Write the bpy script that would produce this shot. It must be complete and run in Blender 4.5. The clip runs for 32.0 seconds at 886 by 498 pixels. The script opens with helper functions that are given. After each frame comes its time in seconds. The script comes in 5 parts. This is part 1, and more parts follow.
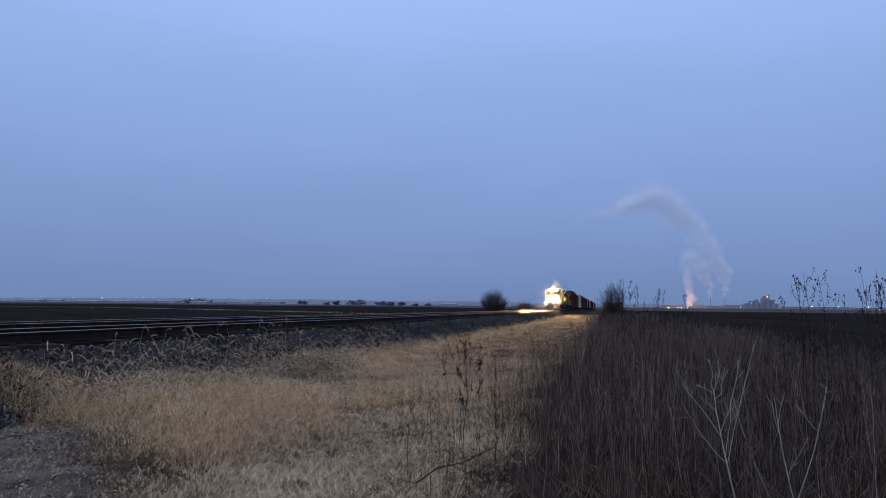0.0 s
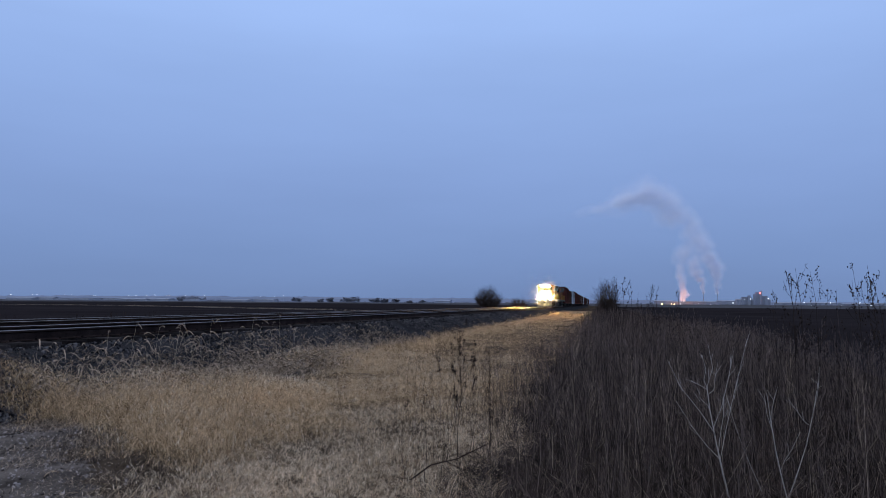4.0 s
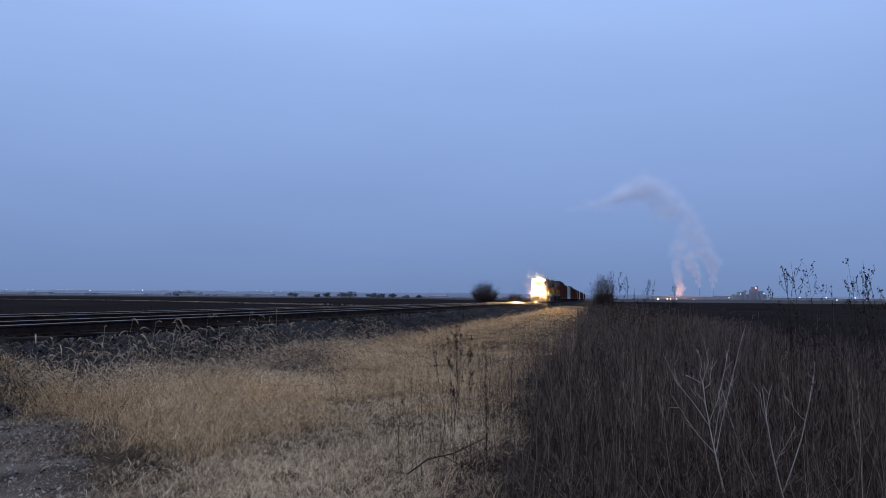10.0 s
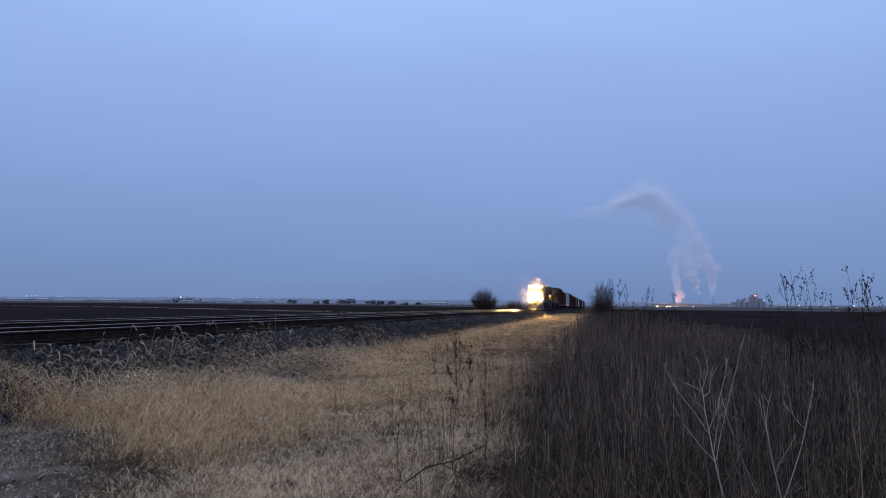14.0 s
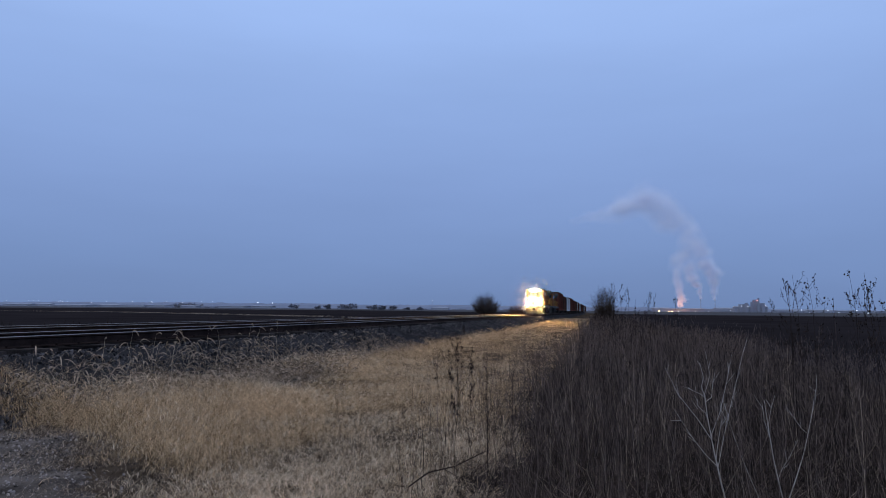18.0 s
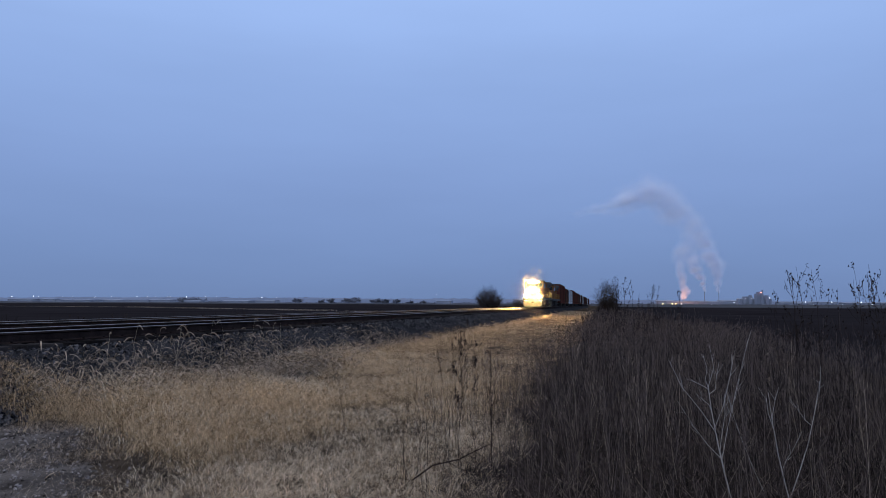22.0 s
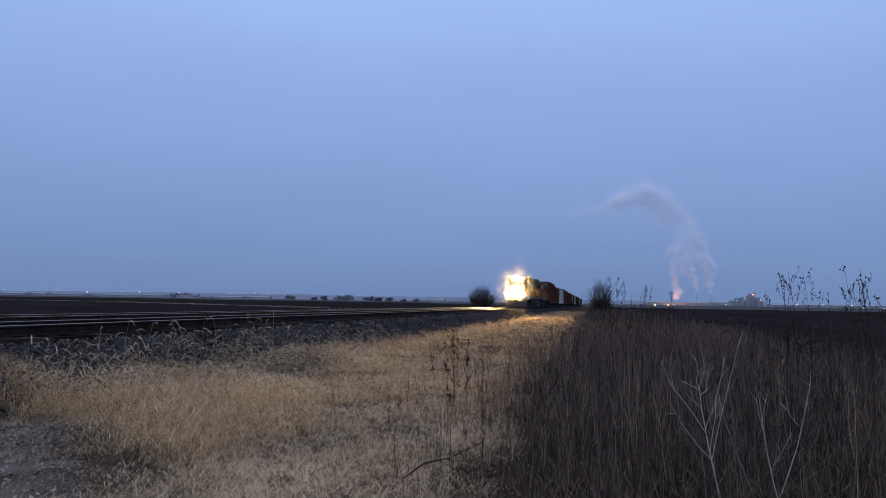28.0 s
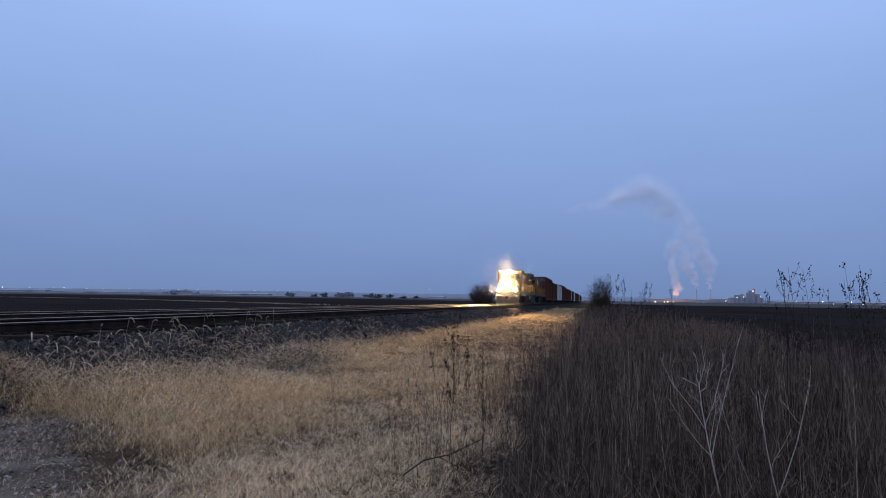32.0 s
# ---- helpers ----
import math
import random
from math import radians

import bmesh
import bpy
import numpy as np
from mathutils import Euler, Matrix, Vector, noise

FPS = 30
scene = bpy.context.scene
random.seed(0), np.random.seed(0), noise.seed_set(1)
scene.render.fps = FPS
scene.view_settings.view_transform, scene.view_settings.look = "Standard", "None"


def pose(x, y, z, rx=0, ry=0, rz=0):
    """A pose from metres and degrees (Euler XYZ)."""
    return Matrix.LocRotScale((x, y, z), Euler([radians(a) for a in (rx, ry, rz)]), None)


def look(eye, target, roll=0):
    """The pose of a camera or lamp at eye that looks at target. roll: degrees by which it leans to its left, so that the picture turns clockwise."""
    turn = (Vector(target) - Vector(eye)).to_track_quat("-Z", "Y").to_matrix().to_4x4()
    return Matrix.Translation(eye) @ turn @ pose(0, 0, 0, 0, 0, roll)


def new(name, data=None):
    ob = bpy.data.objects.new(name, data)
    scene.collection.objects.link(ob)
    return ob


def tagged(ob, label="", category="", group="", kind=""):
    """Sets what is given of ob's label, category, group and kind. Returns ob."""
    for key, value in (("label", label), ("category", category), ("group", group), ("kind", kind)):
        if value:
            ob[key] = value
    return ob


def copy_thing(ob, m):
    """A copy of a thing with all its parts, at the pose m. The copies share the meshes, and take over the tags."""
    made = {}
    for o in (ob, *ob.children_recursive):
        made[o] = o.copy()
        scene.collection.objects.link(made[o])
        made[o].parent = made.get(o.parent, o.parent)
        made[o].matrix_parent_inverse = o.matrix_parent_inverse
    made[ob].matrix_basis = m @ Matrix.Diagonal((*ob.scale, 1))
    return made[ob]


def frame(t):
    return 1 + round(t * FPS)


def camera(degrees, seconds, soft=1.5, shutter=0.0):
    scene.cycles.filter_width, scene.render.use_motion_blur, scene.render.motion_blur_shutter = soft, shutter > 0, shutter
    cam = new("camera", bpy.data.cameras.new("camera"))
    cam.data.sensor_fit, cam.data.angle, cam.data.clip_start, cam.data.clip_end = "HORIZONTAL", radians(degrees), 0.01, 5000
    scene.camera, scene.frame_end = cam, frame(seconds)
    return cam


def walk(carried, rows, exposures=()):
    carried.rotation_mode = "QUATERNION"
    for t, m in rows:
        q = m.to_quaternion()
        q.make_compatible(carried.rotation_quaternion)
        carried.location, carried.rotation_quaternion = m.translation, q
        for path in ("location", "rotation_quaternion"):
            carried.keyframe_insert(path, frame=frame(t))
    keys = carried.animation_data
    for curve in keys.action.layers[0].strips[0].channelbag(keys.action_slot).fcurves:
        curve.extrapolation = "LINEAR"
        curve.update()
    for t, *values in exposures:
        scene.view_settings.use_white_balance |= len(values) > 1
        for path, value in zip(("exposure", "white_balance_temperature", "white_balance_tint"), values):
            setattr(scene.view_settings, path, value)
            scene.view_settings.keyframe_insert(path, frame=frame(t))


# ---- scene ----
LENS, EYE = 66.0, 1.55
cam = camera(LENS, 32.0, soft=0.9)

# seconds, turn to the left, tilt upwards, lean to the left (degrees)
PATH = [
    (0, 13.529, 4.852, 0.555), (0.5, 13.434, 4.771, 0.631), (1, 13.346, 4.685, 0.638), (1.5, 13.243, 4.560, 0.441),
    (2, 13.219, 4.541, 0.340), (2.5, 13.229, 4.616, 0.325), (3, 13.171, 4.610, 0.337), (3.5, 12.999, 4.634, 0.473),
    (5.5, 13.184, 4.345, 0.147), (6, 13.200, 4.454, 0.297), (6.5, 13.077, 4.522, 0.466), (7, 13.060, 4.392, 0.408),
    (7.5, 12.976, 4.333, 0.442), (8, 12.899, 4.439, 0.455), (8.5, 12.763, 4.662, 0.600), (9, 12.671, 4.685, 0.729),
    (9.5, 12.641, 4.490, 0.601), (10, 12.740, 4.164, 0.429), (10.5, 12.766, 4.080, 0.336), (11, 12.700, 4.218, 0.411),
    (11.5, 12.632, 4.372, 0.448), (12, 12.569, 4.478, 0.360), (12.5, 12.635, 4.619, 0.359), (13, 12.693, 4.689, 0.355),
    (13.5, 12.703, 4.743, 0.411), (14, 12.692, 4.766, 0.507), (14.5, 12.694, 4.713, 0.535), (16.5, 12.682, 4.769, 0.481),
    (17, 12.658, 5.007, 0.458), (17.5, 12.679, 5.163, 0.544), (18, 12.821, 5.171, 0.490), (18.5, 13.096, 5.109, 0.531),
    (19, 13.151, 5.309, 0.678), (19.5, 13.061, 5.377, 0.697), (20, 13.056, 5.234, 0.572), (20.5, 13.074, 5.029, 0.432),
    (21, 13.088, 4.874, 0.259), (21.5, 13.086, 4.764, 0.228), (22, 13.080, 4.630, 0.240), (22.5, 13.126, 4.618, 0.305),
    (23, 13.109, 4.629, 0.356), (23.5, 13.074, 4.595, 0.398), (24, 12.998, 4.510, 0.463), (24.5, 12.950, 4.330, 0.389),
    (25, 12.981, 4.125, 0.342), (25.5, 12.957, 4.042, 0.327), (27.5, 12.651, 4.231, 0.553), (28, 12.553, 4.509, 0.897),
    (28.5, 12.515, 4.805, 1.142), (29, 12.406, 4.893, 1.052), (29.5, 12.272, 4.759, 1.059), (30, 12.304, 4.750, 1.082),
    (30.5, 12.398, 4.724, 1.127), (31, 12.419, 4.498, 1.082), (31.5, 12.453, 4.320, 1.000), (32, 12.545, 4.252, 0.859),
]
walk(cam, [(t, pose(0, 0, EYE, 90 + up, 0, turn) @ pose(0, 0, 0, 0, 0, lean)) for t, turn, up, lean in PATH],
     [(0, -0.03), (2, 0.03), (13, 0.03), (17, -0.03), (25.5, -0.04), (28, -0.03), (29.5, 0.03), (32, 0.03)])


# ---------------------------------------------------------------- sky and light
def make_sky():
    """Dusk under an even overcast: darker blue at the horizon, paler overhead, with faint broad cloud."""
    world = bpy.data.worlds.new("dusk_sky")
    world.use_nodes = True
    scene.world = world
    nt = world.node_tree
    nt.nodes.clear()
    out = nt.nodes.new("ShaderNodeOutputWorld")
    bg = nt.nodes.new("ShaderNodeBackground")
    co = nt.nodes.new("ShaderNodeTexCoord")
    sep = nt.nodes.new("ShaderNodeSeparateXYZ")
    ramp = nt.nodes.new("ShaderNodeValToRGB")
    nt.links.new(co.outputs["Generated"], sep.inputs[0])
    nt.links.new(sep.outputs["Z"], ramp.inputs[0])
    stops = [(0.0, (0.162, 0.246, 0.462)), (0.07, (0.190, 0.292, 0.550)), (0.17, (0.232, 0.350, 0.655)),
             (0.30, (0.288, 0.432, 0.785)), (0.43, (0.358, 0.526, 0.920)), (1.0, (0.86, 0.93, 1.12))]
    el = ramp.color_ramp.elements
    while len(el) < len(stops):
        el.new(0.5)
    for e, (p, c) in zip(el, stops):
        e.position, e.color = p, (*c, 1)
    cloud = nt.nodes.new("ShaderNodeTexNoise")
    cloud.inputs["Scale"].default_value, cloud.inputs["Detail"].default_value = 2.2, 5
    squash = nt.nodes.new("ShaderNodeMapping")
    squash.inputs["Scale"].default_value = (1, 1, 5)
    nt.links.new(co.outputs["Generated"], squash.inputs[0])
    nt.links.new(squash.outputs[0], cloud.inputs["Vector"])
    span = nt.nodes.new("ShaderNodeMapRange")
    span.inputs["From Min"].default_value, span.inputs["From Max"].default_value = 0.3, 0.7
    span.inputs["To Min"].default_value, span.inputs["To Max"].default_value = 0.965, 1.035
    nt.links.new(cloud.outputs["Fac"], span.inputs["Value"])
    mul = nt.nodes.new("ShaderNodeVectorMath")
    mul.operation = "SCALE"
    nt.links.new(ramp.outputs[0], mul.inputs[0])
    nt.links.new(span.outputs[0], mul.inputs["Scale"])
    nt.links.new(mul.outputs[0], bg.inputs["Color"])
    bg.inputs["Strength"].default_value = 1.0
    nt.links.new(bg.outputs[0], out.inputs[0])


make_sky()
# the last daylight behind the cloud, too wide to cast an edge
sun = new("sun", bpy.data.lights.new("sun", "SUN"))
sun.data.energy, sun.data.angle, sun.data.color = 0.45, radians(60), (1.0, 0.96, 0.92)
sun.matrix_world = look((0, 0, 50), (30, 35, 0))


# ---------------------------------------------------------------- materials
def surf(name, a, b, size=1.0, fine=30.0, rough=0.85, metal=0.0, bump=0.25, island=0.0, per_object=0.0, bump_dist=0.02, gloss=0.0):
    """A worn surface: two colours mixed by broad stains and fine grain, with relief; island and per_object vary loose pieces."""
    m = bpy.data.materials.new(name)
    m.use_nodes = True
    nt = m.node_tree
    pb = nt.nodes["Principled BSDF"]
    co = nt.nodes.new("ShaderNodeTexCoord")
    n1 = nt.nodes.new("ShaderNodeTexNoise")
    n1.inputs["Scale"].default_value, n1.inputs["Detail"].default_value = size, 6
    n2 = nt.nodes.new("ShaderNodeTexNoise")
    n2.inputs["Scale"].default_value, n2.inputs["Detail"].default_value = fine, 4
    for n in (n1, n2):
        nt.links.new(co.outputs["Object"], n.inputs["Vector"])
    add = nt.nodes.new("ShaderNodeMath")
    add.operation = "MULTIPLY_ADD"
    add.inputs[1].default_value = 0.45
    nt.links.new(n2.outputs["Fac"], add.inputs[0])
    nt.links.new(n1.outputs["Fac"], add.inputs[2])
    last = add.outputs[0]
    for amount, node, socket in ((island, "ShaderNodeNewGeometry", "Random Per Island"), (per_object, "ShaderNodeObjectInfo", "Random")):
        if amount:
            src = nt.nodes.new(node)
            more = nt.nodes.new("ShaderNodeMath")
            more.operation = "MULTIPLY_ADD"
            more.inputs[1].default_value = amount
            nt.links.new(src.outputs[socket], more.inputs[0])
            less = nt.nodes.new("ShaderNodeMath")
            less.operation = "SUBTRACT"
            less.inputs[1].default_value = amount / 2
            nt.links.new(last, more.inputs[2])
            nt.links.new(more.outputs[0], less.inputs[0])
            last = less.outputs[0]
    rng = nt.nodes.new("ShaderNodeMapRange")
    rng.inputs["From Min"].default_value, rng.inputs["From Max"].default_value = 0.42, 1.02
    nt.links.new(last, rng.inputs["Value"])
    mix = nt.nodes.new("ShaderNodeMix")
    mix.data_type = "RGBA"
    mix.inputs["A"].default_value, mix.inputs["B"].default_value = (*a, 1), (*b, 1)
    nt.links.new(rng.outputs[0], mix.inputs["Factor"])
    nt.links.new(mix.outputs["Result"], pb.inputs["Base Color"])
    pb.inputs["Roughness"].default_value, pb.inputs["Metallic"].default_value = rough, metal
    pb.inputs["Specular IOR Level"].default_value = gloss
    if bump:
        bp = nt.nodes.new("ShaderNodeBump")
        bp.inputs["Strength"].default_value, bp.inputs["Distance"].default_value = bump, bump_dist
        nt.links.new(n2.outputs["Fac"], bp.inputs["Height"])
        nt.links.new(bp.outputs[0], pb.inputs["Normal"])
    return m


def leafy(name, a, b, island=0.8, through_light=0.25, size=0.7):
    """Dry stalks and blades: colour varies blade by blade and in broad patches, and some light passes through."""
    m = surf(name, a, b, size, 25, 0.8, 0, 0, island)
    nt = m.node_tree
    out, pb = nt.nodes["Material Output"], nt.nodes["Principled BSDF"]
    tr = nt.nodes.new("ShaderNodeBsdfTranslucent")
    nt.links.new(pb.inputs["Base Color"].links[0].from_socket, tr.inputs["Color"])
    mx = nt.nodes.new("ShaderNodeMixShader")
    mx.inputs[0].default_value = through_light
    nt.links.new(pb.outputs[0], mx.inputs[1])
    nt.links.new(tr.outputs[0], mx.inputs[2])
    nt.links.new(mx.outputs[0], out.inputs["Surface"])
    return m


def glow(name, colour, strength, lights=False):
    """A lamp's glass. Only lamps that light their surroundings noticeably are sampled as lights."""
    m = bpy.data.materials.new(name)
    m.cycles.emission_sampling = "FRONT" if lights else "NONE"
    m.use_nodes = True
    pb = m.node_tree.nodes["Principled BSDF"]
    pb.inputs["Base Color"].default_value = (0.8, 0.8, 0.8, 1)
    pb.inputs["Emission Color"].default_value = (*colour, 1)
    pb.inputs["Emission Strength"].default_value = strength
    return m


def glass(name, colour):
    m = bpy.data.materials.new(name)
    m.use_nodes = True
    pb = m.node_tree.nodes["Principled BSDF"]
    pb.inputs["Base Color"].default_value = (*colour, 1)
    pb.inputs["Roughness"].default_value = 0.05
    return m


M_SOIL = surf("dark_tilled_soil", (0.0085, 0.0075, 0.0085), (0.027, 0.0235, 0.0255), 0.05, 1.3, 0.95, 0, 0.6, bump_dist=0.1)
# far fields are paled and blued, with the hazy air put into their colour
M_FARLAND = surf("hazy_far_fields", (0.045, 0.047, 0.055), (0.09, 0.091, 0.098), 0.004, 0.03, 1.0, 0, 0)
# verge earth darkened to put the shade between grass blades into its colour
M_EARTH = surf("verge_earth_litter_and_shade", (0.015, 0.011, 0.008), (0.085, 0.064, 0.046), 2.2, 22, 0.95, 0, 0.6)
M_WEEDFLOOR = surf("dark_weed_floor", (0.008, 0.0065, 0.0055), (0.030, 0.023, 0.019), 1.5, 22, 0.95, 0, 0.6)
M_DRIVE = surf("pale_crushed_stone_and_dust", (0.010, 0.0085, 0.0078), (0.155, 0.132, 0.116), 2.6, 30, 0.95, 0, 0.8)
M_BALLAST = surf("grey_ballast", (0.013, 0.0125, 0.0135), (0.05, 0.048, 0.05), 1.2, 30, 0.9, 0, 0.9, bump_dist=0.04)
M_STONE = surf("crushed_granite", (0.012, 0.0115, 0.0125), (0.125, 0.117, 0.12), 0.8, 40, 0.85, 0, 0.4, 0.9)
M_PEBBLE = surf("crushed_limestone", (0.03, 0.025, 0.022), (0.34, 0.295, 0.27), 1.2, 60, 0.9, 0, 0.3, 0.9)
# sleeper and rail web colours hold painted shade besides creosote and rust
M_TIE = surf("creosoted_oak_with_shade", (0.011, 0.0095, 0.0095), (0.060, 0.053, 0.051), 2.0, 35, 0.85, 0, 0.5, 0, 0.5)
M_RAILTOP = surf("polished_rail_head", (0.12, 0.115, 0.115), (0.22, 0.21, 0.205), 3, 60, 0.28, 0.5, 0.04)
M_RAILSIDE = surf("rusted_rail_web_with_shade", (0.013, 0.0095, 0.009), (0.045, 0.032, 0.029), 3, 40, 0.85, 0.2, 0.4)
M_STRAW = leafy("straw_grass", (0.12, 0.079, 0.043), (0.83, 0.605, 0.375), 1.15, 0.4)
M_SHORT = leafy("bleached_short_grass", (0.23, 0.172, 0.115), (0.90, 0.715, 0.52), 1.1, 0.4)
M_PALE = leafy("bleached_grass", (0.40, 0.32, 0.22), (0.85, 0.72, 0.54))
M_FOX = leafy("grey_seed_plume", (0.12, 0.094, 0.071), (0.53, 0.42, 0.32), 0.95, 0.3)
M_WEED = leafy("brown_dead_weed", (0.016, 0.0125, 0.0115), (0.22, 0.17, 0.148), 1.1, 0.25)
M_DARKLEAF = leafy("dark_leaf_brown", (0.006, 0.0048, 0.0045), (0.135, 0.10, 0.086), 1.0, 0.05)
M_DARKWEED = leafy("blackened_seed_weed", (0.014, 0.011, 0.010), (0.045, 0.033, 0.028), 0.6, 0.05)
M_WHITE = leafy("bleached_stalk", (0.27, 0.243, 0.22), (0.62, 0.565, 0.515), 0.5, 0.0)
M_BARK = leafy("bare_twig_bark", (0.036, 0.027, 0.0225), (0.095, 0.072, 0.058), 0.5, 0.0)
# far trees take a pale bluish tint that paints in the hazy distance
M_WOOD = leafy("hazy_far_bare_wood", (0.15, 0.155, 0.185), (0.24, 0.245, 0.28), 0.5, 0.0, 0.02)


# ---------------------------------------------------------------- building helpers
def link(name, mesh, parent=None, label=""):
    ob = new(name, mesh)
    if parent:
        ob.parent = parent
    if label:
        ob["label"] = label
    return ob


def part(name, bm, material, parent, label=""):
    me = bpy.data.meshes.new(name)
    bm.to_mesh(me)
    bm.free()
    me.materials.append(material)
    return link(name, me, parent, label)


def thing(name, at, label, category, group="", kind=""):
    ob = new(name)
    ob.matrix_world = at
    return tagged(ob, label, category, group, kind)


def np_mesh(name, verts, faces, materials, index=None, smooth=False):
    """A mesh from arrays: faces all with the same number of corners."""
    verts, faces = np.asarray(verts, np.float32), np.asarray(faces, np.int32)
    me = bpy.data.meshes.new(name)
    n, k = faces.shape
    me.vertices.add(len(verts))
    me.vertices.foreach_set("co", verts.ravel())
    me.loops.add(n * k)
    me.loops.foreach_set("vertex_index", faces.ravel())
    me.polygons.add(n)
    me.polygons.foreach_set("loop_start", np.arange(0, n * k, k, dtype=np.int32))
    for m in materials:
        me.materials.append(m)
    if index is not None:
        me.polygons.foreach_set("material_index", np.asarray(index, np.int32))
    me.polygons.foreach_set("use_smooth", np.full(n, smooth))
    me.update(calc_edges=True)
    return me


def box(bm, cx, cy, cz, sx, sy, sz, bevel=0.0, m=None):
    r = bmesh.ops.create_cube(bm, size=1, matrix=(m or Matrix()) @ Matrix.LocRotScale((cx, cy, cz), None, (sx, sy, sz)))
    if bevel:
        es = {e for v in r["verts"] for e in v.link_edges}
        bmesh.ops.bevel(bm, geom=list(es), offset=bevel, segments=2, affect="EDGES", profile=0.6)
    return bm


def rod(bm, a, b, ra, rb=None, sides=8):
    a, b = Vector(a), Vector(b)
    d = b - a
    m = Matrix.Translation((a + b) / 2) @ d.to_track_quat("Z", "Y").to_matrix().to_4x4()
    bmesh.ops.create_cone(bm, cap_ends=True, segments=sides, radius1=ra, radius2=ra if rb is None else rb, depth=d.length, matrix=m)
    return bm


class Strands:
    """Collects thin three-sided tapering tubes, then gives them as one array of corners and triangles."""

    def __init__(self):
        self.v, self.f, self.n = [], [], 0

    def tube(self, pts, ra, rb):
        p = np.asarray(pts, float)
        k = len(p)
        d = p[-1] - p[0]
        d = d / (np.linalg.norm(d) + 1e-9)
        u = np.cross(d, (0.31, 0.83, 0.46) if abs(d[2]) > 0.7 else (0.1, 0.05, 1.0))
        u /= np.linalg.norm(u) + 1e-9
        w = np.cross(d, u)
        r = np.linspace(ra, rb, k)[:, None]
        ring = [p + r * (math.cos(a) * u + math.sin(a) * w) for a in (0, 2.094, 4.189)]
        self.v.append(np.stack(ring, 1).reshape(-1, 3))
        f = []
        for i in range(k - 1):
            for j in range(3):
                a, b = self.n + 3 * i + j, self.n + 3 * i + (j + 1) % 3
                f += [(a, b, b + 3), (a, b + 3, a + 3)]
        self.f += f
        self.n += 3 * k

    def pod(self, at, size):
        """A small ragged seed head: an uneven eight-sided lump."""
        s = size * np.random.uniform(0.6, 1.3, 6)
        c = np.array([(1, 0, 0), (-1, 0, 0), (0, 1, 0), (0, -1, 0), (0, 0, 1.3), (0, 0, -1.2)]) * s[:, None]
        self.v.append(c + np.asarray(at))
        for a, b in ((0, 2), (2, 1), (1, 3), (3, 0)):
            self.f += [(self.n + a, self.n + b, self.n + 4), (self.n + b, self.n + a, self.n + 5)]
        self.n += 6

    def arrays(self):
        return np.concatenate(self.v), np.array(self.f)


def scatter(variants, at, turn, scale, lean=None):
    """Copies of small meshes joined into one: at (n, 3), turn about z, scale, lean as shift of the top."""
    vs, fs, base = [], [], 0
    pick = np.random.randint(0, len(variants), len(at))
    for k, (v, f) in enumerate(variants):
        idx = np.flatnonzero(pick == k)
        if not len(idx):
            continue
        c, s, sc = np.cos(turn[idx]), np.sin(turn[idx]), scale[idx]
        q = np.empty((len(idx), len(v), 3))
        q[..., 0] = (v[:, 0] * c[:, None] - v[:, 1] * s[:, None]) * sc[:, None]
        q[..., 1] = (v[:, 0] * s[:, None] + v[:, 1] * c[:, None]) * sc[:, None]
        q[..., 2] = v[:, 2] * sc[:, None]
        if lean is not None:
            q[..., 0] += q[..., 2] * lean[idx, 0:1]
            q[..., 1] += q[..., 2] * lean[idx, 1:2]
        q += at[idx][:, None, :]
        vs.append(q.reshape(-1, 3))
        fs.append((f[None] + (base + np.arange(len(idx)) * len(v))[:, None, None]).reshape(-1, f.shape[1]))
        base += len(idx) * len(v)
    return np.concatenate(vs), np.concatenate(fs)


def blades(at, height, width, bend, flop, segs=4):
    """Curved grass blades as ribbons with a fold of depth: at (n, 3); flop is how far the tip swings out."""
    n = len(at)
    a = np.random.uniform(0, 2 * np.pi, n)
    dx, dy = np.cos(a), np.sin(a)
    a2 = a + np.random.uniform(-1.2, 1.2, n)
    t = np.linspace(0, 1, segs)[None]
    out = (flop * height)[:, None] * t ** 1.6
    side = (bend * height)[:, None] * np.sin(t * 3.1) * np.random.choice([-1, 1], n)[:, None]
    up = height[:, None] * (t - 0.35 * np.abs(flop)[:, None] * t ** 2.2)
    cx = at[:, 0:1] + out * dx[:, None] - side * dy[:, None]
    cy = at[:, 1:2] + out * dy[:, None] + side * dx[:, None]
    cz = at[:, 2:3] + up
    w = width[:, None] * (1 - 0.85 * t ** 1.5) / 2
    wx, wy = -np.sin(a2)[:, None] * w, np.cos(a2)[:, None] * w
    v = np.empty((n, segs, 2, 3), np.float32)
    v[..., 0, 0], v[..., 0, 1], v[..., 0, 2] = cx - wx, cy - wy, cz
    v[..., 1, 0], v[..., 1, 1], v[..., 1, 2] = cx + wx, cy + wy, cz
    k = np.arange(n)[:, None] * segs * 2 + np.arange(segs - 1)[None] * 2
    f = np.stack([k, k + 1, k + 3, k + 2], -1).reshape(-1, 4)
    return v.reshape(-1, 3), f


